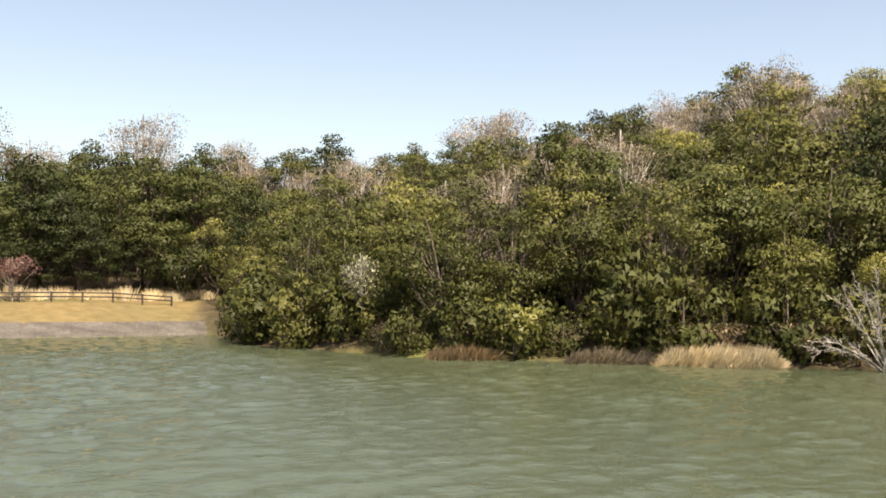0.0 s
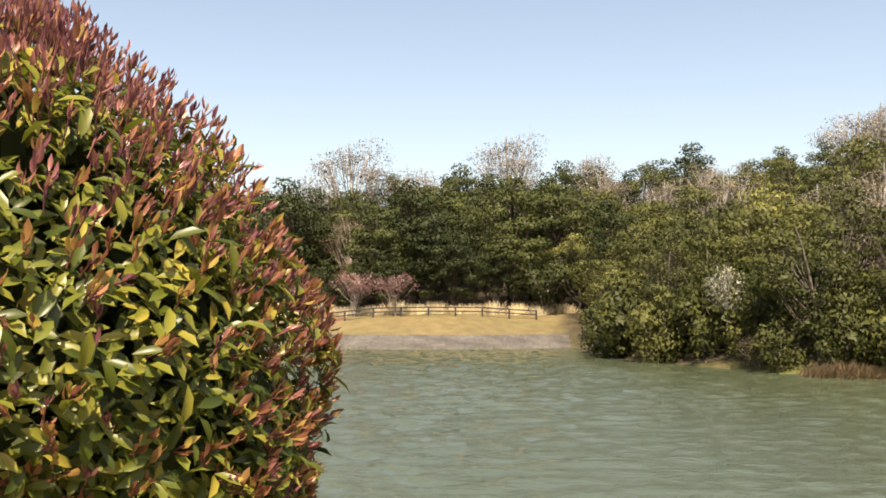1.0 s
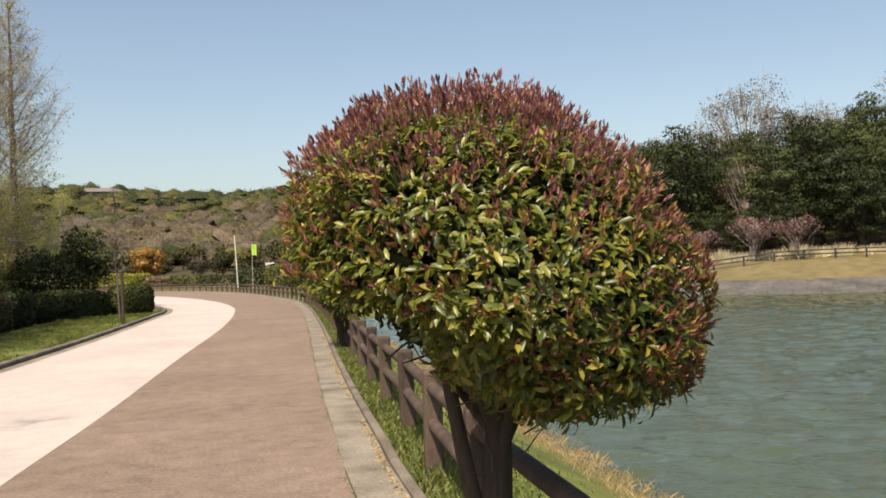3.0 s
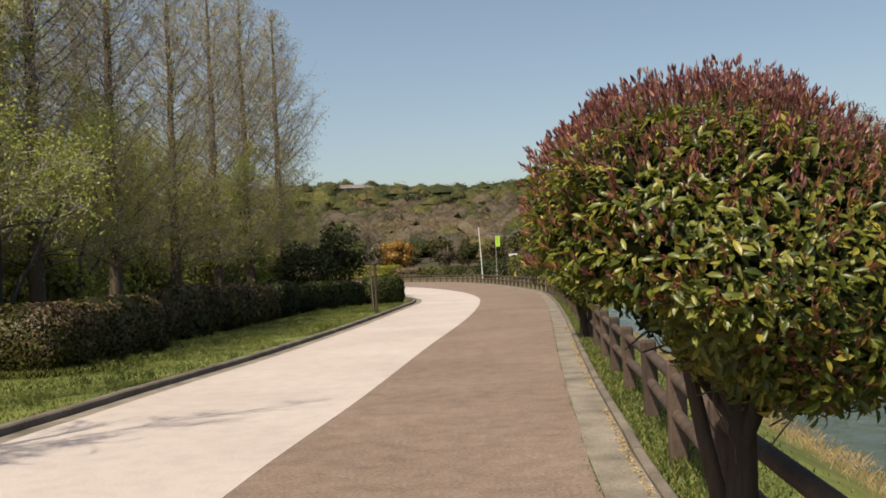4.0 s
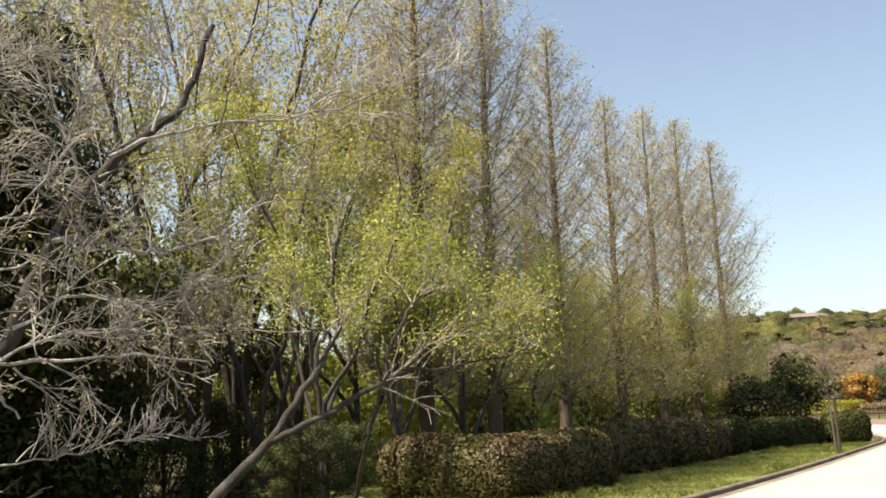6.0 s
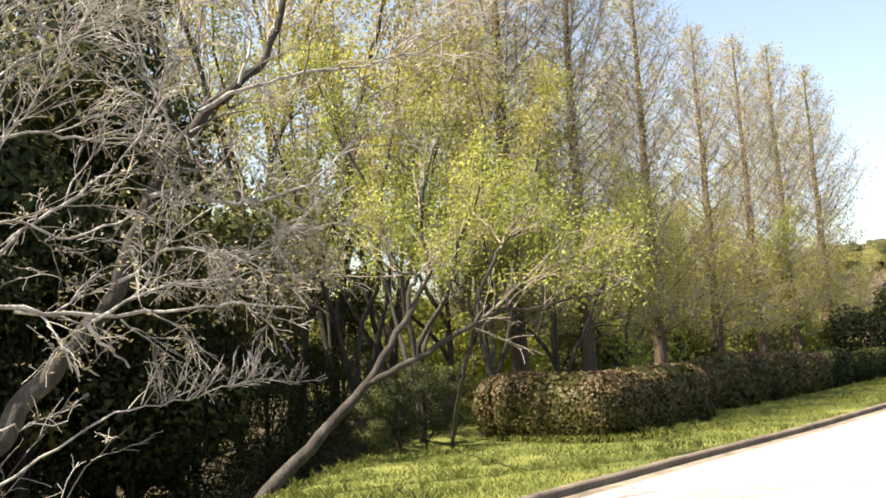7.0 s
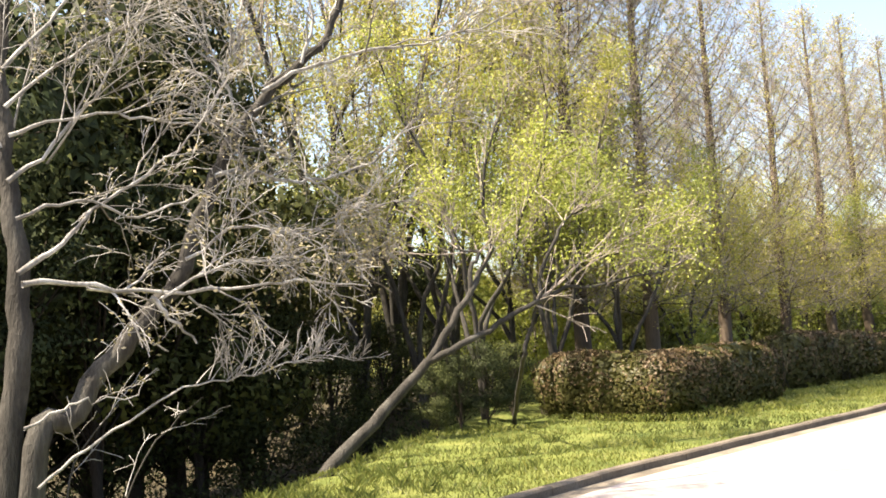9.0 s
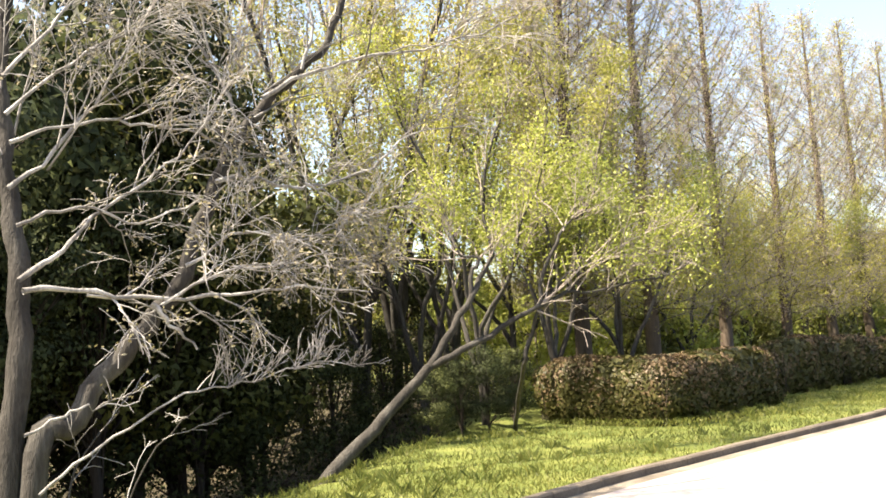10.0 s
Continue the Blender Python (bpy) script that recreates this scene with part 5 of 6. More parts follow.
dark.append(canopy_tree(98, 8.5, 3.0, -0.2, M_OLIVE, M_BARK_DARK, 13000, 0.055, "grove_evergreen", "olive brown small-leaved tree behind the bare limbs", "tree", GROVE))
# tall-stemmed ones shade the hollow, dense ones close it behind
dark.append(canopy_tree(99, 9.0, 3.3, 3.5, M_SHADE_LEAF, M_BARK_DARK, 14000, 0.06, "grove_evergreen", "tall-stemmed dark evergreen put in to shade the hollow", "tree", GROVE))
dark_spots = [(*bearing(b, d), k, s) for b, d, k, s in (
    (62, 22.0, 0, 1.3), (55.5, 22.0, 0, 1.3), (51, 22.0, 3, 1.05), (47, 23.0, 3, 0.9), (43.5, 25.5, 3, 0.85), (55, 21.5, 3, 0.9), (53.0, 20.0, 3, 1.15), (49.5, 21.0, 3, 1.12), (60.0, 18.5, 3, 1.25), (63.0, 17.5, 0, 1.05),
    # past 63 degrees: trees mostly out of view, added to cast shade
    (80.0, 10.8, 4, 0.85), (73.0, 16.5, 4, 1.0), (64.0, 19.0, 4, 0.95), (69.5, 12.6, 4, 1.05), (67.0, 16.0, 4, 1.0), (62.5, 14.6, 4, 0.8), (55.0, 18.0, 4, 0.88), (49.5, 19.5, 4, 0.72),
    (60, 20.5, 2, 1.0), (55, 20.0, 2, 0.9), (50.5, 20.5, 2, 0.85), (46, 21.5, 2, 0.72), (42, 23.0, 2, 0.55), (39, 24.5, 2, 0.45), (36.2, 25.5, 2, 0.36), (35.8, 18.4, 2, 0.2), (34.4, 19.0, 2, 0.23), (32.8, 19.5, 2, 0.25), (31.3, 20.2, 2, 0.22),
    (42, 34.0, 0, 0.75), (37.5, 36.0, 0, 0.6), (35.6, 38.0, 1, 0.85), (33.6, 43.0, 1, 0.85), (39.0, 39.0, 1, 0.9), (32, 46.0, 1, 0.8), (28, 47.0, 1, 0.85), (24, 51.0, 1, 0.85), (20, 54.0, 1, 0.85), (16.5, 58.0, 1, 0.8), (13, 62.0, 1, 0.8), (10.5, 66.0, 1, 0.6))]
scatter(dark, dark_spots, lambda x, y: min(0.0, float(ground_z(x, y)[0])) - 0.1, r_grove, (0.95, 1.05))


SHRUBS = "leafy shrubs under the grove's trees"
grove_shrubs = [canopy_tree(94, 3.2, 1.9, -0.3, M_FRESH, M_TWIG, 3600, 0.065, "grove_shrub", "light green leafy shrub behind the hedge", "shrub", SHRUBS),
                canopy_tree(96, 3.0, 1.8, -0.3, M_DULLFRESH, M_BARK, 3600, 0.065, "grove_shrub", "dull green leafy shrub behind the hedge", "shrub", SHRUBS)]
shrub_spots = [(*bearing(b, d), k, s) for b, d, k, s in (
    (29.8, 27.0, 0, 1.0), (27.2, 28.0, 0, 0.9), (24.6, 30.5, 1, 1.0), (22.4, 31.5, 0, 1.0), (20.0, 35.0, 0, 1.1), (17.8, 37.0, 1, 1.0),
    (15.8, 41.0, 0, 1.1), (13.8, 44.0, 1, 1.0), (12.0, 48.0, 0, 1.1), (10.2, 51.0, 1, 1.0), (33.5, 33.0, 0, 1.3), (28.5, 35.0, 0, 1.3), (24.0, 38.0, 0, 1.3), (19.0, 43.0, 0, 1.3), (21.5, 40.0, 0, 1.4), (16.5, 46.0, 0, 1.4), (14.2, 50.0, 0, 1.4), (11.5, 54.0, 0, 1.4), (26.0, 33.0, 0, 1.2))]
scatter(grove_shrubs, shrub_spots, lambda x, y: min(0.0, float(ground_z(x, y)[0])), r_grove, (0.95, 1.05))


def undergrowth():
    """Low tangled shrubs under the grove's trees."""
    r = np.random.default_rng(93)
    n = 46000
    b = r.uniform(8, 68, n)
    near = np.where(b > 45, 18.5, np.where(b > 34, 19.5, 21.0 + (34 - np.minimum(b, 34)) * 1.05))
    d = near + 14 * r.uniform(0, 1, n) ** 1.3
    x, y = -np.sin(np.radians(b)) * d, np.cos(np.radians(b)) * d
    g = np.minimum(0, ground_z(x, y))
    top = 1.3 + 1.3 * np.array([noise.noise(Vector((p * 0.5, q * 0.5, 1))) for p, q in zip(x, y)])
    p = np.stack([x, y, g + np.maximum(0.1, top) * r.uniform(0, 1, n)], 1)
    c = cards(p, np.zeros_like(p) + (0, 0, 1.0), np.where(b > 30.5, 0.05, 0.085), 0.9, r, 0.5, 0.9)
    # past 30.5 degrees the shade is put into the leaf colour itself
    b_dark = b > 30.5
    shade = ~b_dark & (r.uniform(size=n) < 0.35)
    tagged(new("undergrowth", blades("undergrowth", c[~shade & ~b_dark], M_FRESH)), "light green undergrowth beneath the grove's trees", "undergrowth", kind="stuff")
    tagged(new("undergrowth", blades("undergrowth", c[shade], M_OLIVE)), "dull green undergrowth beneath the grove's trees", "undergrowth", kind="stuff")
    tagged(new("undergrowth", blades("undergrowth", c[b_dark], M_SHADE_LEAF)), "undergrowth coloured dark for the shade of the grove", "undergrowth", kind="stuff")


undergrowth()


# ---- grass ----
def grass(name, label, pts, height, width, r, mat):
    n = len(pts)
    a = r.uniform(0, 2 * np.pi, n)
    side = np.stack([np.cos(a), np.sin(a), 0 * a], 1) * width
    h = height * r.uniform(0.5, 1.4, n)
    bend = np.stack([r.normal(0, 0.45, n), r.normal(0, 0.45, n), 0 * a], 1) * h[:, None]
    up = np.stack([0 * a, 0 * a, h], 1)
    c = np.stack([pts - side, pts + side, pts + side * 0.6 + up * 0.6 + bend * 0.4, pts + up + bend], 1)
    tagged(new(name, quads(name, c, mat)), label, "grass", kind="stuff")


def verges():
    r = np.random.default_rng(95)
    n = 60000
    y = 7.5 + 40 * r.uniform(0, 1, n) ** 1.8
    s = r.uniform(0, 1, n) ** 1.0
    kerb_x = np.interp(y, left_line[:, 1][:200], left_line[:, 0][:200]) - 0.16
    inner = np.where(y < 19, kerb_x - 6.0, kerb_x - 3.5)
    x = kerb_x + (inner - kerb_x) * s
    p = np.stack([x, y, ground_z(x, y)], 1)
    patch = noise_at(np.stack([x * 0.9, y * 0.9, 0 * x], 1))
    p = p[patch + r.normal(0, 0.25, n) > -0.25]
    grass("grass_left", "tufty spring grass on the verge", p, 0.05, 0.008, r, M_GRASSBLADE)
    tuft = p[r.integers(len(p), size=620)]
    crest = (-tuft[:, 0] - 7.2) - 0.36 * (tuft[:, 1] - 6)
    tuft = tuft[(noise_at(tuft * 0.8 + 5) > 0.05) | (np.abs(crest + 0.2) < 0.7)]
    q = np.repeat(tuft, 26, 0) + r.normal(0, 0.06, (len(tuft) * 26, 3)) * (1, 1, 0)
    grass("grass_tufts", "taller tufts of grass and clover on the verge", q, 0.12, 0.007, r, M_LUSH)
    n = 24000
    y = 2 + 45 * r.uniform(0, 1, n) ** 1.7
    x = np.interp(y, right_line[:, 1], right_line[:, 0]) + 0.49 + np.abs(r.normal(0, 0.5, n))
    p = np.stack([x, y, ground_z(x, y)], 1)
    grass("grass_right", "weedy grass along the fence", p, 0.045, 0.011, r, M_LUSH)
    n = 2600
    y = 3 + 32 * r.uniform(0, 1, n) ** 1.5
    x = np.interp(y, right_line[:, 1], right_line[:, 0]) + r.normal(0, 0.018, n)
    p = np.stack([x, y, 0 * x - 0.01], 1)[noise_at(np.stack([x, y * 1.3, 0 * x], 1)) > -0.1]
    grass("gutter_weeds", "low yellowish weeds in the gutter's joint", p, 0.022, 0.006, r, M_GRASSBLADE)
    n = 2600
    y = 3 + 26 * r.uniform(0, 1, n) ** 1.4
    x = np.interp(y, right_line[:, 1], right_line[:, 0]) + 0.36 - np.abs(r.normal(0, 0.035, n))
    p = np.stack([x, y, 0 * x + 0.012], 1)[noise_at(np.stack([x, y * 0.8, 0 * x + 7], 1)) > -0.15]
    tagged(new("leaf_litter", quads("leaf_litter", cards(p, p * 0 + (0, 0, 1.0), 0.016, 0.6, r, 1.0, 0.35), M_STRAW)), "dry leaves blown against the low edging", "leaf litter", kind="stuff")
    n = 9000
    y = 3 + 30 * r.uniform(0, 1, n)
    x = np.interp(y, LAKE[1:5, 1], LAKE[1:5, 0]) - 0.1 - np.abs(r.normal(0, 0.5, n))
    p = np.stack([x, y, ground_z(x, y)], 1)
    grass("dry_grass", "dry straw-coloured grass at the water's edge", p, 0.10, 0.0018, r, M_STRAW)


verges()


# ---- the far bank ----
def far_bank():
    r = np.random.default_rng(97)
    # stone rim at the waterline
    n = 420
    b = np.linspace(-22, -45.2, n)
    v, f = [], []
    for i, bb in enumerate(b):
        # find the waterline along this bearing
        d = np.linspace(55, 80, 160)
        xs, ys = 0.8 - np.sin(radians(bb)) * d, 1.6 + math.cos(radians(bb)) * d
        z = lake_depth(xs, ys)
        k = int(np.argmax(z < 0))
        for q, h in ((d[k] - 0.3, -0.3), (d[k] + 0.2, 0.12), (d[k] + 3.8, 0.88 + 0.07 * noise.noise(Vector((bb * 2.5, 0, 0))))):
            x, y = shore_at(bb, q)
            v.append((x, y, WATER_Z + h))
        if i:
            a = i * 3
            f += [(a - 3, a, a + 1, a - 2), (a - 2, a + 1, a + 2, a - 1)]
    tagged(new("trim_shore", mesh_of("trim_shore", v, f, M_STONE, True)), "grey stone rim along the far waterline", "embankment", kind="structure")
    # rounded pampas tufts behind the fence
    mid_b = np.arange(-45.0, -24, 0.85) + r.uniform(-0.25, 0.25, 25)
    n = 210
    bb = np.repeat(mid_b, n) + r.normal(0, 0.22, 25 * n)
    d = np.repeat(75.8 + r.uniform(0, 1.6, 25), n) + r.normal(0, 0.3, 25 * n) + 4 * step(-30, -47, bb)
    x, y = 0.8 - np.sin(np.radians(bb)) * d, 1.6 + np.cos(np.radians(bb)) * d
    p = np.stack([x, y, ground_z(x, y)], 1)
    away = (bb - np.repeat(mid_b, n))
    a = r.uniform(0, 2 * np.pi, 25 * n)
    side = np.stack([np.cos(a), np.sin(a), 0 * a], 1) * 0.03
    h = np.repeat(r.uniform(0.7, 1.15, 25), n) * r.uniform(0.55, 1.1, 25 * n)
    up = np.stack([-away * 1.1 + r.normal(0, 0.15, 25 * n), r.normal(0, 0.2, 25 * n), h], 1)
    c = np.stack([p - side, p + side, p + side * 0.5 + up * 0.7, p + up], 1)
    tagged(new("pampas_grass", quads("pampas_grass", c, M_PAMPAS)), "pale dry ornamental grass behind the far fence", "grass", kind="stuff")


far_bank()
cherry = [canopy_tree(101, 5.0, 2.6, 1.5, M_PINK, M_TWIG, 1300, 0.11, "pink_blossom_tree", "small pinkish flowering tree on the far bank", "tree", "flowering trees on the far bank", 26, 0.75, 1)]
scatter(cherry, [(*shore_at(b, d), 0, s) for b, d, s in ((-32.4, 76.0, 0.8), (-34.8, 75.5, 0.95), (-29.5, 78, 0.8))], lambda x, y: ground_z(x, y)[0], r_grove, (1, 1))
canopy_tree(102, 6.0, 3.0, 0.2, M_WHITE, M_TWIG_GREY, 750, 0.13, "white_blossom_tree", "small white flowering tree in the shore wood", "tree", "", 26, 0.75, 1).matrix_basis = pose(*shore_at(-54.1, 47.6), 0.9) @ Matrix.Diagonal((0.4, 0.4, 0.6, 1))
canopy_tree(103, 5.5, 2.6, 0.8, M_OLIVE, M_TWIG, 1700, 0.15, "fresh_green_tree", "light green tree at the end of the far bank", "tree", "", 26, 0.75, 1).matrix_basis = pose(*shore_at(-43.8, 80), 1.0)
canopy_tree(104, 2.6, 1.6, 0.1, M_DULLFRESH, M_TWIG, 1500, 0.11, "yellow_shrub", "bright yellow-green shrub at the waterline", "shrub", "").matrix_basis = pose(*shore_at(-63.1, 41.8), -0.75)


def reeds(b0, b1, d0, count, height, label, mat):
    """A bed of thin stems, thinning out at its ends, combed one way by the wind."""
    r = np.random.default_rng(int(-b0 * 10))
    u = r.uniform(0, 1, count)
    bb, d = b0 + (b1 - b0) * u, d0 + r.uniform(0, 2.0, count)
    x, y = 0.8 - np.sin(np.radians(bb)) * d, 1.6 + np.cos(np.radians(bb)) * d
    p = np.stack([x, y, 0 * x + WATER_Z - 0.05], 1)
    a = r.uniform(0, 2 * np.pi, count)
    side = np.stack([np.cos(a), np.sin(a), 0 * a], 1) * 0.016
    clump = np.array([noise.noise(Vector((q * 1.7, w * 0.8, 3))) for q, w in zip(x, y)])
    h = height * r.uniform(0.45, 1.1, count) * (0.85 + 0.45 * clump) * np.minimum(1, 0.35 + 5 * np.minimum(u, 1 - u))
    up = np.stack([r.normal(0, 0.16, count) - 0.1, r.normal(0, 0.16, count) - 0.25, h], 1)
    c = np.stack([p - side, p + side, p + side * 0.7 + up * 0.7, p + up * (1, 1, 0.92)], 1)
    tagged(new("reeds", quads("reeds", c, mat)), label, "reeds", kind="stuff")


reeds(-71.2, -78.2, 39.4, 9000, 1.05, "bleached reed bed at the foot of the wooded shore", M_PAMPAS)
reeds(-57.8, -62.6, 41.0, 2200, 0.8, "brownish dry reeds at the foot of the wooded shore", M_RUST)
reeds(-66.0, -71.4, 40.0, 2600, 0.8, "dull straw-coloured reeds under the shore shrubs", M_GREYBUD)


def dead_shrub():
    """A bleached dead shrub leaning over the water."""
    r = np.random.default_rng(99)
    ob = thing("dead_shrub", "bleached leafless shrub leaning over the waterline", "shrub", at=(*shore_at(-83.6, 40.0), WATER_Z + 0.1))
    twigs = []
    for i in range(14):
        a = r.uniform(0.6, 5.6)
        e = np.array([math.cos(a) * r.uniform(0.6, 2.3), math.sin(a) * r.uniform(1.2, 3.2), r.uniform(0.5, 3.4)])
        p = wander(r, np.array([0.2, 0, -0.3]), e, 0.3, 8, 0.06)
        v, f = tubes([(p, np.linspace(0.034, 0.010, 8))], 5)
        part("limb", mesh_of("limb", v, f, M_BARK_PALE, True), ob)
        t, _ = branch_out(r, p[2:], 0.02, 9, 0.7, 1, 0.2)
        twigs += t
    v, f = tubes([(p, np.maximum(q, 0.008)) for p, q in twigs], 3)
    tagged(part("twig_work", mesh_of("twig_work", v, f, M_BARK_PALE, True), ob), kind="stuff")


dead_shrub()


# ---- beyond the bend ----
def lamp_pole():
    x, y = bearing(-2.3, 116)
    ob = thing("flag_pole", "white leaning pole beside the bend", "pole", at=(x, y, float(ground_z(x, y)[0])))
    v, f = tubes([(np.array([(0, 0, -0.5), (-0.12, 0, 3), (-0.27, 0, 6.1)]), [0.07, 0.06, 0.05])], 10)
    part("shaft", mesh_of("shaft", v, f, M_POLE, True), ob)
    v, f = tubes([(np.array([(-0.27, 0, 6.1), (-0.27, 0, 6.2)]), [0.065, 0.01])], 10)
    part("cap", mesh_of("cap", v, f, M_POLE, True), ob)


def banner():
    x, y = bearing(-3.3, 112)
    ob = thing("banner", "lime green upright banner on a thin pole", "banner", at=(x, y, float(ground_z(x, y)[0])))
    v, f = tubes([(np.array([(-0.3, 0, -0.3), (-0.3, 0, 5.05)]), [0.022, 0.018])], 6)
    part("pole", mesh_of("pole", v, f, M_POLE, True), ob)
    w = np.linspace(-0.3, 0.22, 7)
    v = [(a, 0.05 * math.sin(a * 9 + c) + dy, z) for dy in (0, 0.02) for c, z in ((0, 3.7), (0.5, 4.3), (1, 4.95)) for a in w]
    f = [(l * 21 + r_ * 7 + i, l * 21 + r_ * 7 + i + 1, l * 21 + (r_ + 1) * 7 + i + 1, l * 21 + (r_ + 1) * 7 + i) for l in (0, 1) for r_ in (0, 1) for i in range(6)]
    part("cloth", mesh_of("cloth", v, f, M_BANNER, True), ob)


def sign_board():
    x, y = bearing(-4.15, 111)
    ob = thing("sign_board", "low white board on two posts among shrubs", "sign", at=(x, y, float(ground_z(x, y)[0])), turn=4)
    for q in (-0.42, 0.42):
        v, f = tubes([(np.array([(q, 0.03, -0.3), (q, 0.03, 2.6)]), [0.03, 0.03])], 6)
        part("post", mesh_of("post", v, f, M_BARK_DARK, True), ob)
    v = [(x_, y_, z_) for y_ in (-0.03, 0.0) for x_, z_ in ((-0.5, 2.5), (0.5, 2.5), (0.5, 2.8), (-0.5, 2.8))]
    part("board", mesh_of("board", v, [(0, 1, 2, 3), (7, 6, 5, 4), (0, 4, 5, 1), (1, 5, 6, 2), (2, 6, 7, 3), (3, 7, 4, 0)], M_POLE), ob)


lamp_pole()
banner()
sign_board()
BEND = "small trees and shrubs at the bend"
canopy_tree(111, 4.2, 1.9, 1.2, M_EVERGREEN, M_BARK_DARK, 4200, 0.07, "small_evergreen", "small dark round-crowned tree behind the hedge", "tree", BEND).matrix_basis = pose(*bearing(5.9, 47.5), 0)
canopy_tree(112, 3.0, 2.0, 0.3, M_EVERGREEN, M_BARK_DARK, 4200, 0.07, "small_evergreen", "dark spreading evergreen behind the hedge", "tree", BEND).matrix_basis = pose(*bearing(8.0, 46), 0)
canopy_tree(113, 5.2, 2.5, 0.6, M_ORANGE, M_BARK, 3600, 0.13, "orange_tree", "round orange-leaved tree beyond the bend", "tree", BEND).matrix_basis = pose(*bearing(2.75, 147), 0) @ Matrix.Diagonal((1.3, 1.3, 1.3, 1))


def low_shrub(b, d, w, h, seed, mat, label):
    r = np.random.default_rng(seed)
    x, y = bearing(b, d)
    n = 1600
    p, u = box_skin(r, n, (w, 2.4, h), 3.5)
    p = p * (w / 2, 1.2, h / 2) * (1 + 0.12 * noise_at(u * 3 + seed))[:, None] + (0, 0, h / 2)
    ob = thing("low_shrub", label, "shrub", BEND, (x, y, float(ground_z(x, y)[0])), -b)
    part("leaves", quads("leaves", cards(p, u, 0.16, 0.6, r, 0.9, 0.6), mat), ob)
    v, f = tubes([(np.array([(a, 0, -0.2), (a * 1.1, 0, h * 0.5)]), [0.05, 0.03]) for a in np.linspace(-w / 3, w / 3, 5)], 5)
    part("stem_work", mesh_of("stem_work", v, f, M_BARK_DARK, True), ob)


for i, (b, d, w, h, m, l) in enumerate([
        (4.4, 141, 6.0, 1.9, M_YELLOWGREEN, "bright yellow-green clipped shrubs"), (3.1, 142, 3.2, 1.7, M_YELLOWGREEN, "bright yellow-green clipped shrubs"), (6.5, 140, 4.0, 1.7, M_YELLOWGREEN, "bright yellow-green clipped shrubs"),
        (0.2, 139, 7.0, 1.5, M_OLIVE, "low olive green shrubs behind the fence"), (-1.4, 136, 6.5, 1.5, M_OLIVE, "low olive green shrubs behind the fence"), (-4.9, 108, 4.0, 2.6, M_OLIVE, "round olive green shrub near the banner"),
        (-3.0, 122, 4.0, 2.3, M_EVERGREEN, "dark green shrubs behind the pole"), (-6.0, 105, 4.0, 2.8, M_OLIVE, "olive green shrubs by the lake's end"), (-8.5, 100, 5.0, 3.0, M_OLIVE, "olive green shrubs by the lake's end"),
        (1.8, 140, 6.0, 1.4, M_HEDGE, "low brownish shrubs behind the fence"), (-7.4, 112, 4.5, 1.6, M_HEDGE, "low brownish shrubs behind the fence"), (-10.5, 98, 5.0, 1.8, M_OLIVE, "olive green shrubs by the lake's end")]):
    low_shrub(b, d, w, h, 120 + i, m, l)


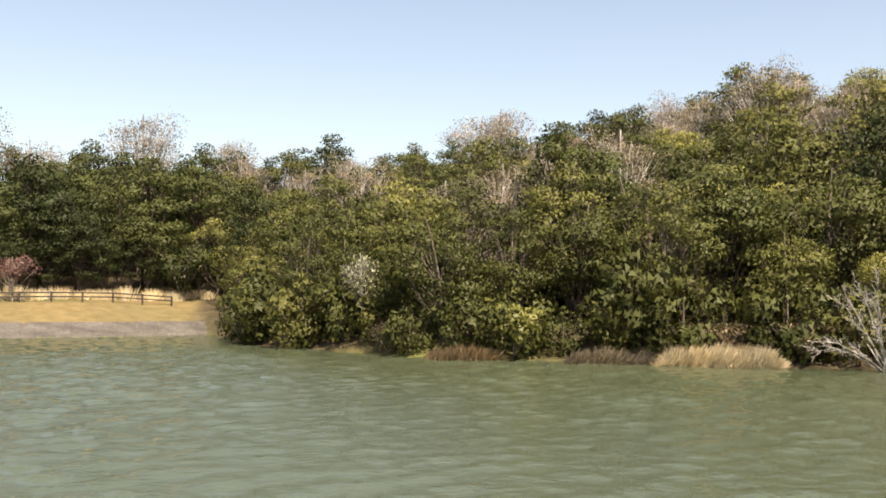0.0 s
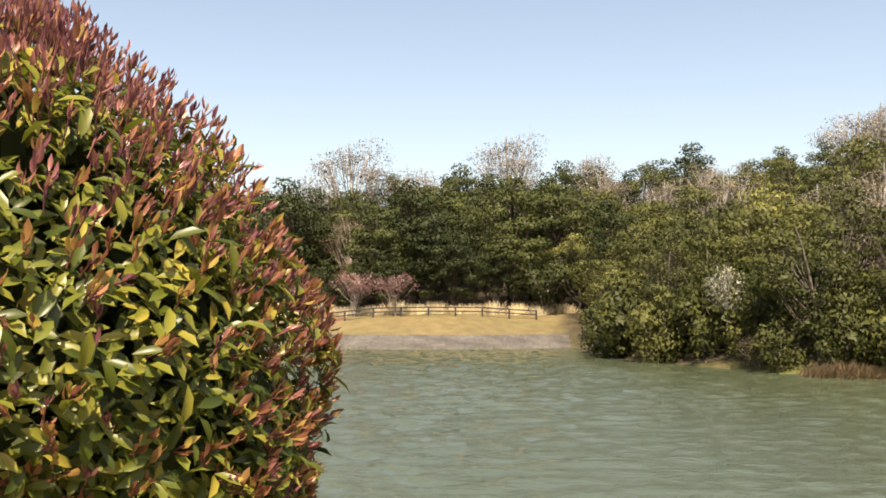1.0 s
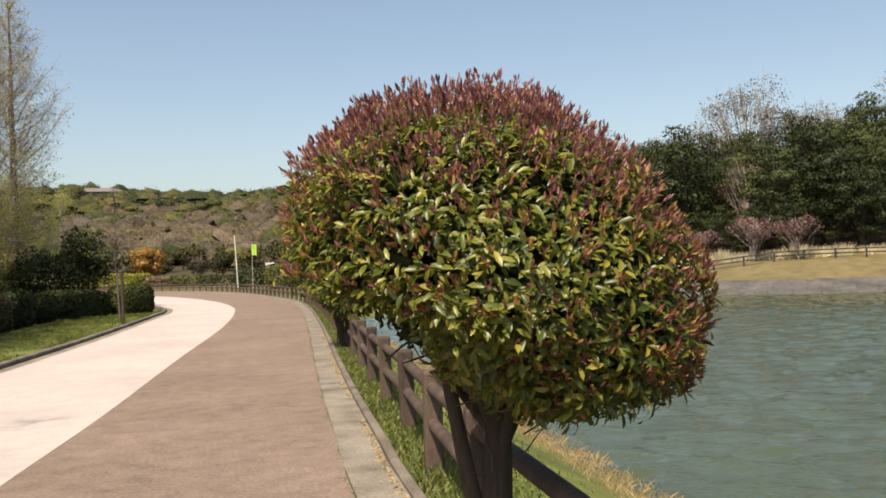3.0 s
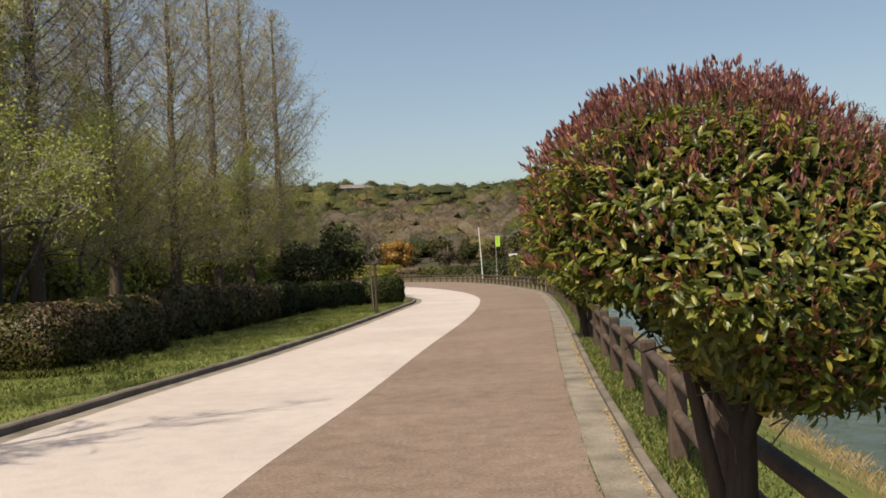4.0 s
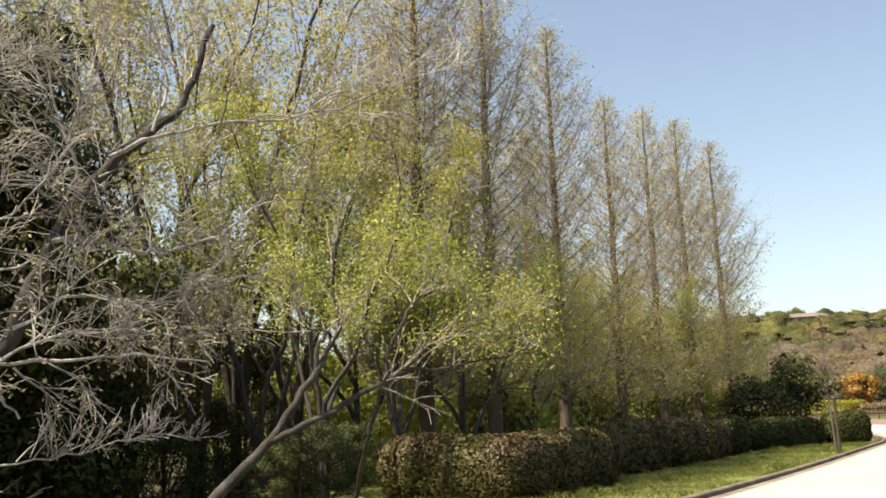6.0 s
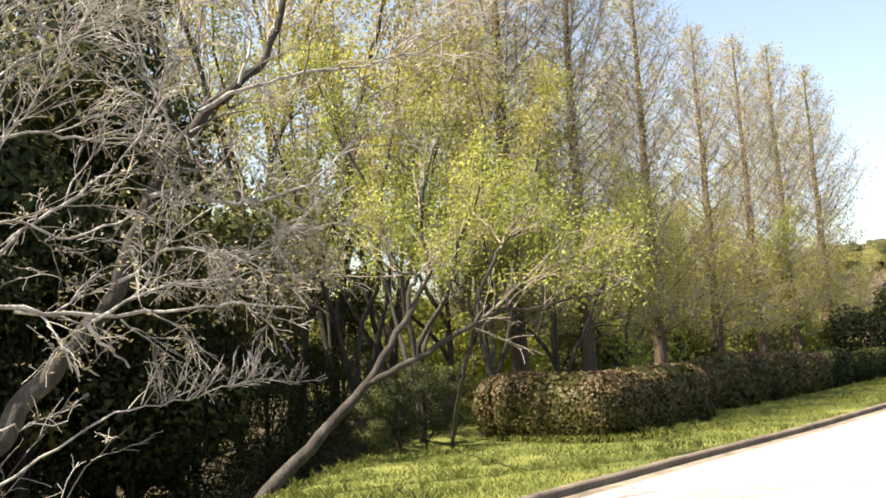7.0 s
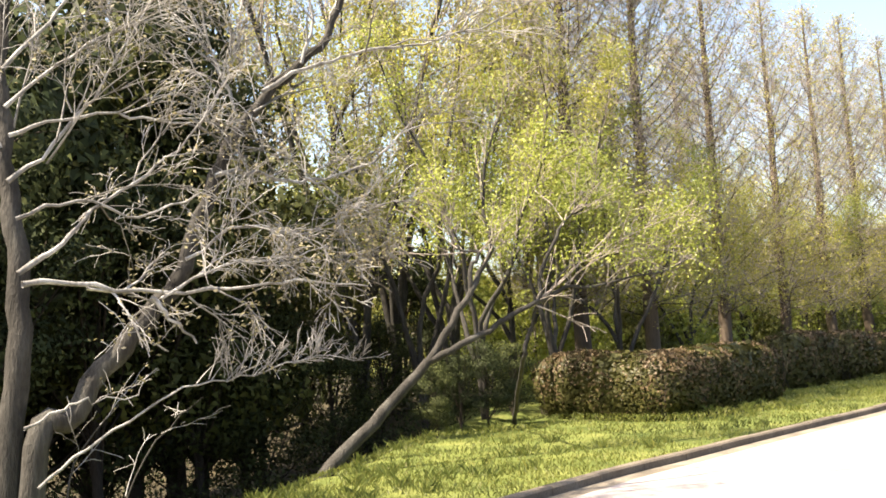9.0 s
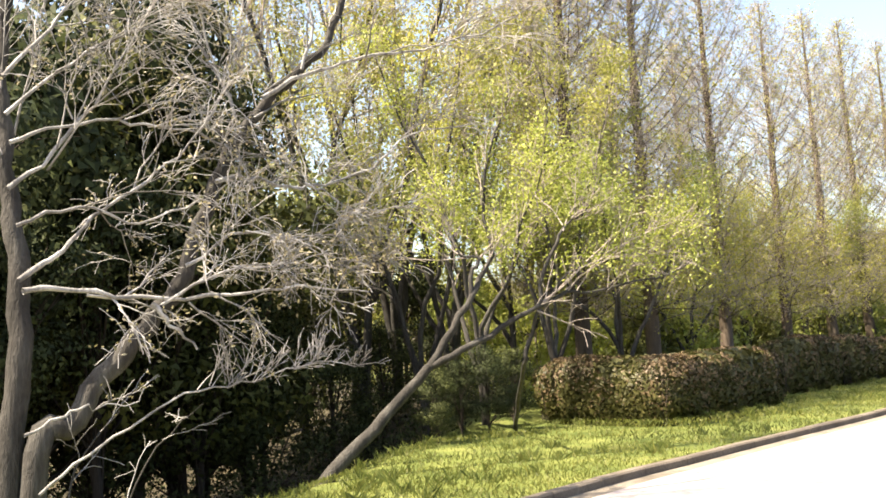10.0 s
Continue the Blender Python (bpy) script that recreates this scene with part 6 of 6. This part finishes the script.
def hall(b, d, z, length, depth, wall_h, roof_h, name, label, turn):
    """A long low building with a hipped roof on the ridge."""
    x, y = bearing(b, d)
    ob = thing(name, label, "building", at=(x, y, z), turn=turn)
    l, w = length / 2, depth / 2
    v = [(-l, -w, -3), (l, -w, -3), (l, w, -3), (-l, w, -3), (-l, -w, wall_h), (l, -w, wall_h), (l, w, wall_h), (-l, w, wall_h)]
    f = [(0, 1, 5, 4), (1, 2, 6, 5), (2, 3, 7, 6), (3, 0, 4, 7), (4, 5, 6, 7)]
    part("wall", mesh_of("wall", v, f, M_WALL), ob)
    o = 1.2
    v = [(-l - o, -w - o, wall_h), (l + o, -w - o, wall_h), (l + o, w + o, wall_h), (-l - o, w + o, wall_h), (-l + w, 0, wall_h + roof_h), (l - w, 0, wall_h + roof_h)]
    part("roof", mesh_of("roof", v, [(0, 1, 5, 4), (1, 2, 5), (2, 3, 4, 5), (3, 0, 4), (3, 2, 1, 0)], M_ROOF), ob)
    pane = mesh_of("window", [(-1.2, -0.06, 0), (1.2, -0.06, 0), (1.2, -0.06, 1.5), (-1.2, -0.06, 1.5), (-1.2, 0.1, 0), (1.2, 0.1, 0), (1.2, 0.1, 1.5), (-1.2, 0.1, 1.5)],
                   [(0, 1, 2, 3), (1, 5, 6, 2), (4, 0, 3, 7), (3, 2, 6, 7), (0, 4, 5, 1)], M_GLASS)
    for q in np.arange(-l + 3, l - 2, 4.5):
        part("window", pane, ob).matrix_basis = pose(q, -w, wall_h * 0.35)


hall(5.6, 462, 38.0, 28, 12, 2.6, 2.2, "hilltop_hall", "long low building with a brown roof on the ridge", 4)
hall(3.0, 520, 42.5, 13, 9, 2.2, 1.8, "hilltop_house", "small grey-roofed building on the ridge", -3)


def young_tree():
    """A staked sapling on the verge: rough stake below, a thin bare reddish crown above."""
    r = np.random.default_rng(131)
    ob = thing("staked_sapling", "thin bare sapling tied to a wooden stake on the verge", "tree", at=(-2.75, 37.7, 0.0))
    v, f = tubes([(np.array([(0.06, 0, -0.3), (0.05, 0, 0.9), (0.04, 0, 1.9)]), [0.055, 0.052, 0.05])], 8)
    part("stake", mesh_of("stake", v, f, M_WOODFENCE, False), ob)
    stem = wander(r, np.array([-0.05, 0, 0.0]), np.array([-0.15, 0, 4.6]), 0, 9, 0.02)
    twigs, tips = branch_out(r, stem[2:], 0.012, 30, 0.55, 1, 0.6)
    v, f = tubes([(stem, np.linspace(0.045, 0.01, 9))] + [(p, np.maximum(q, 0.004)) for p, q in twigs], 4)
    part("stem", mesh_of("stem", v, f, M_BARK, True), ob)
    tp = np.array(tips)
    tagged(part("bud_growth", quads("bud_growth", cards(tp, np.zeros_like(tp) + (0, 0, 1.0), 0.035, 0.5, r, 0.4, 1.0), M_RUST), ob), kind="stuff")


young_tree()
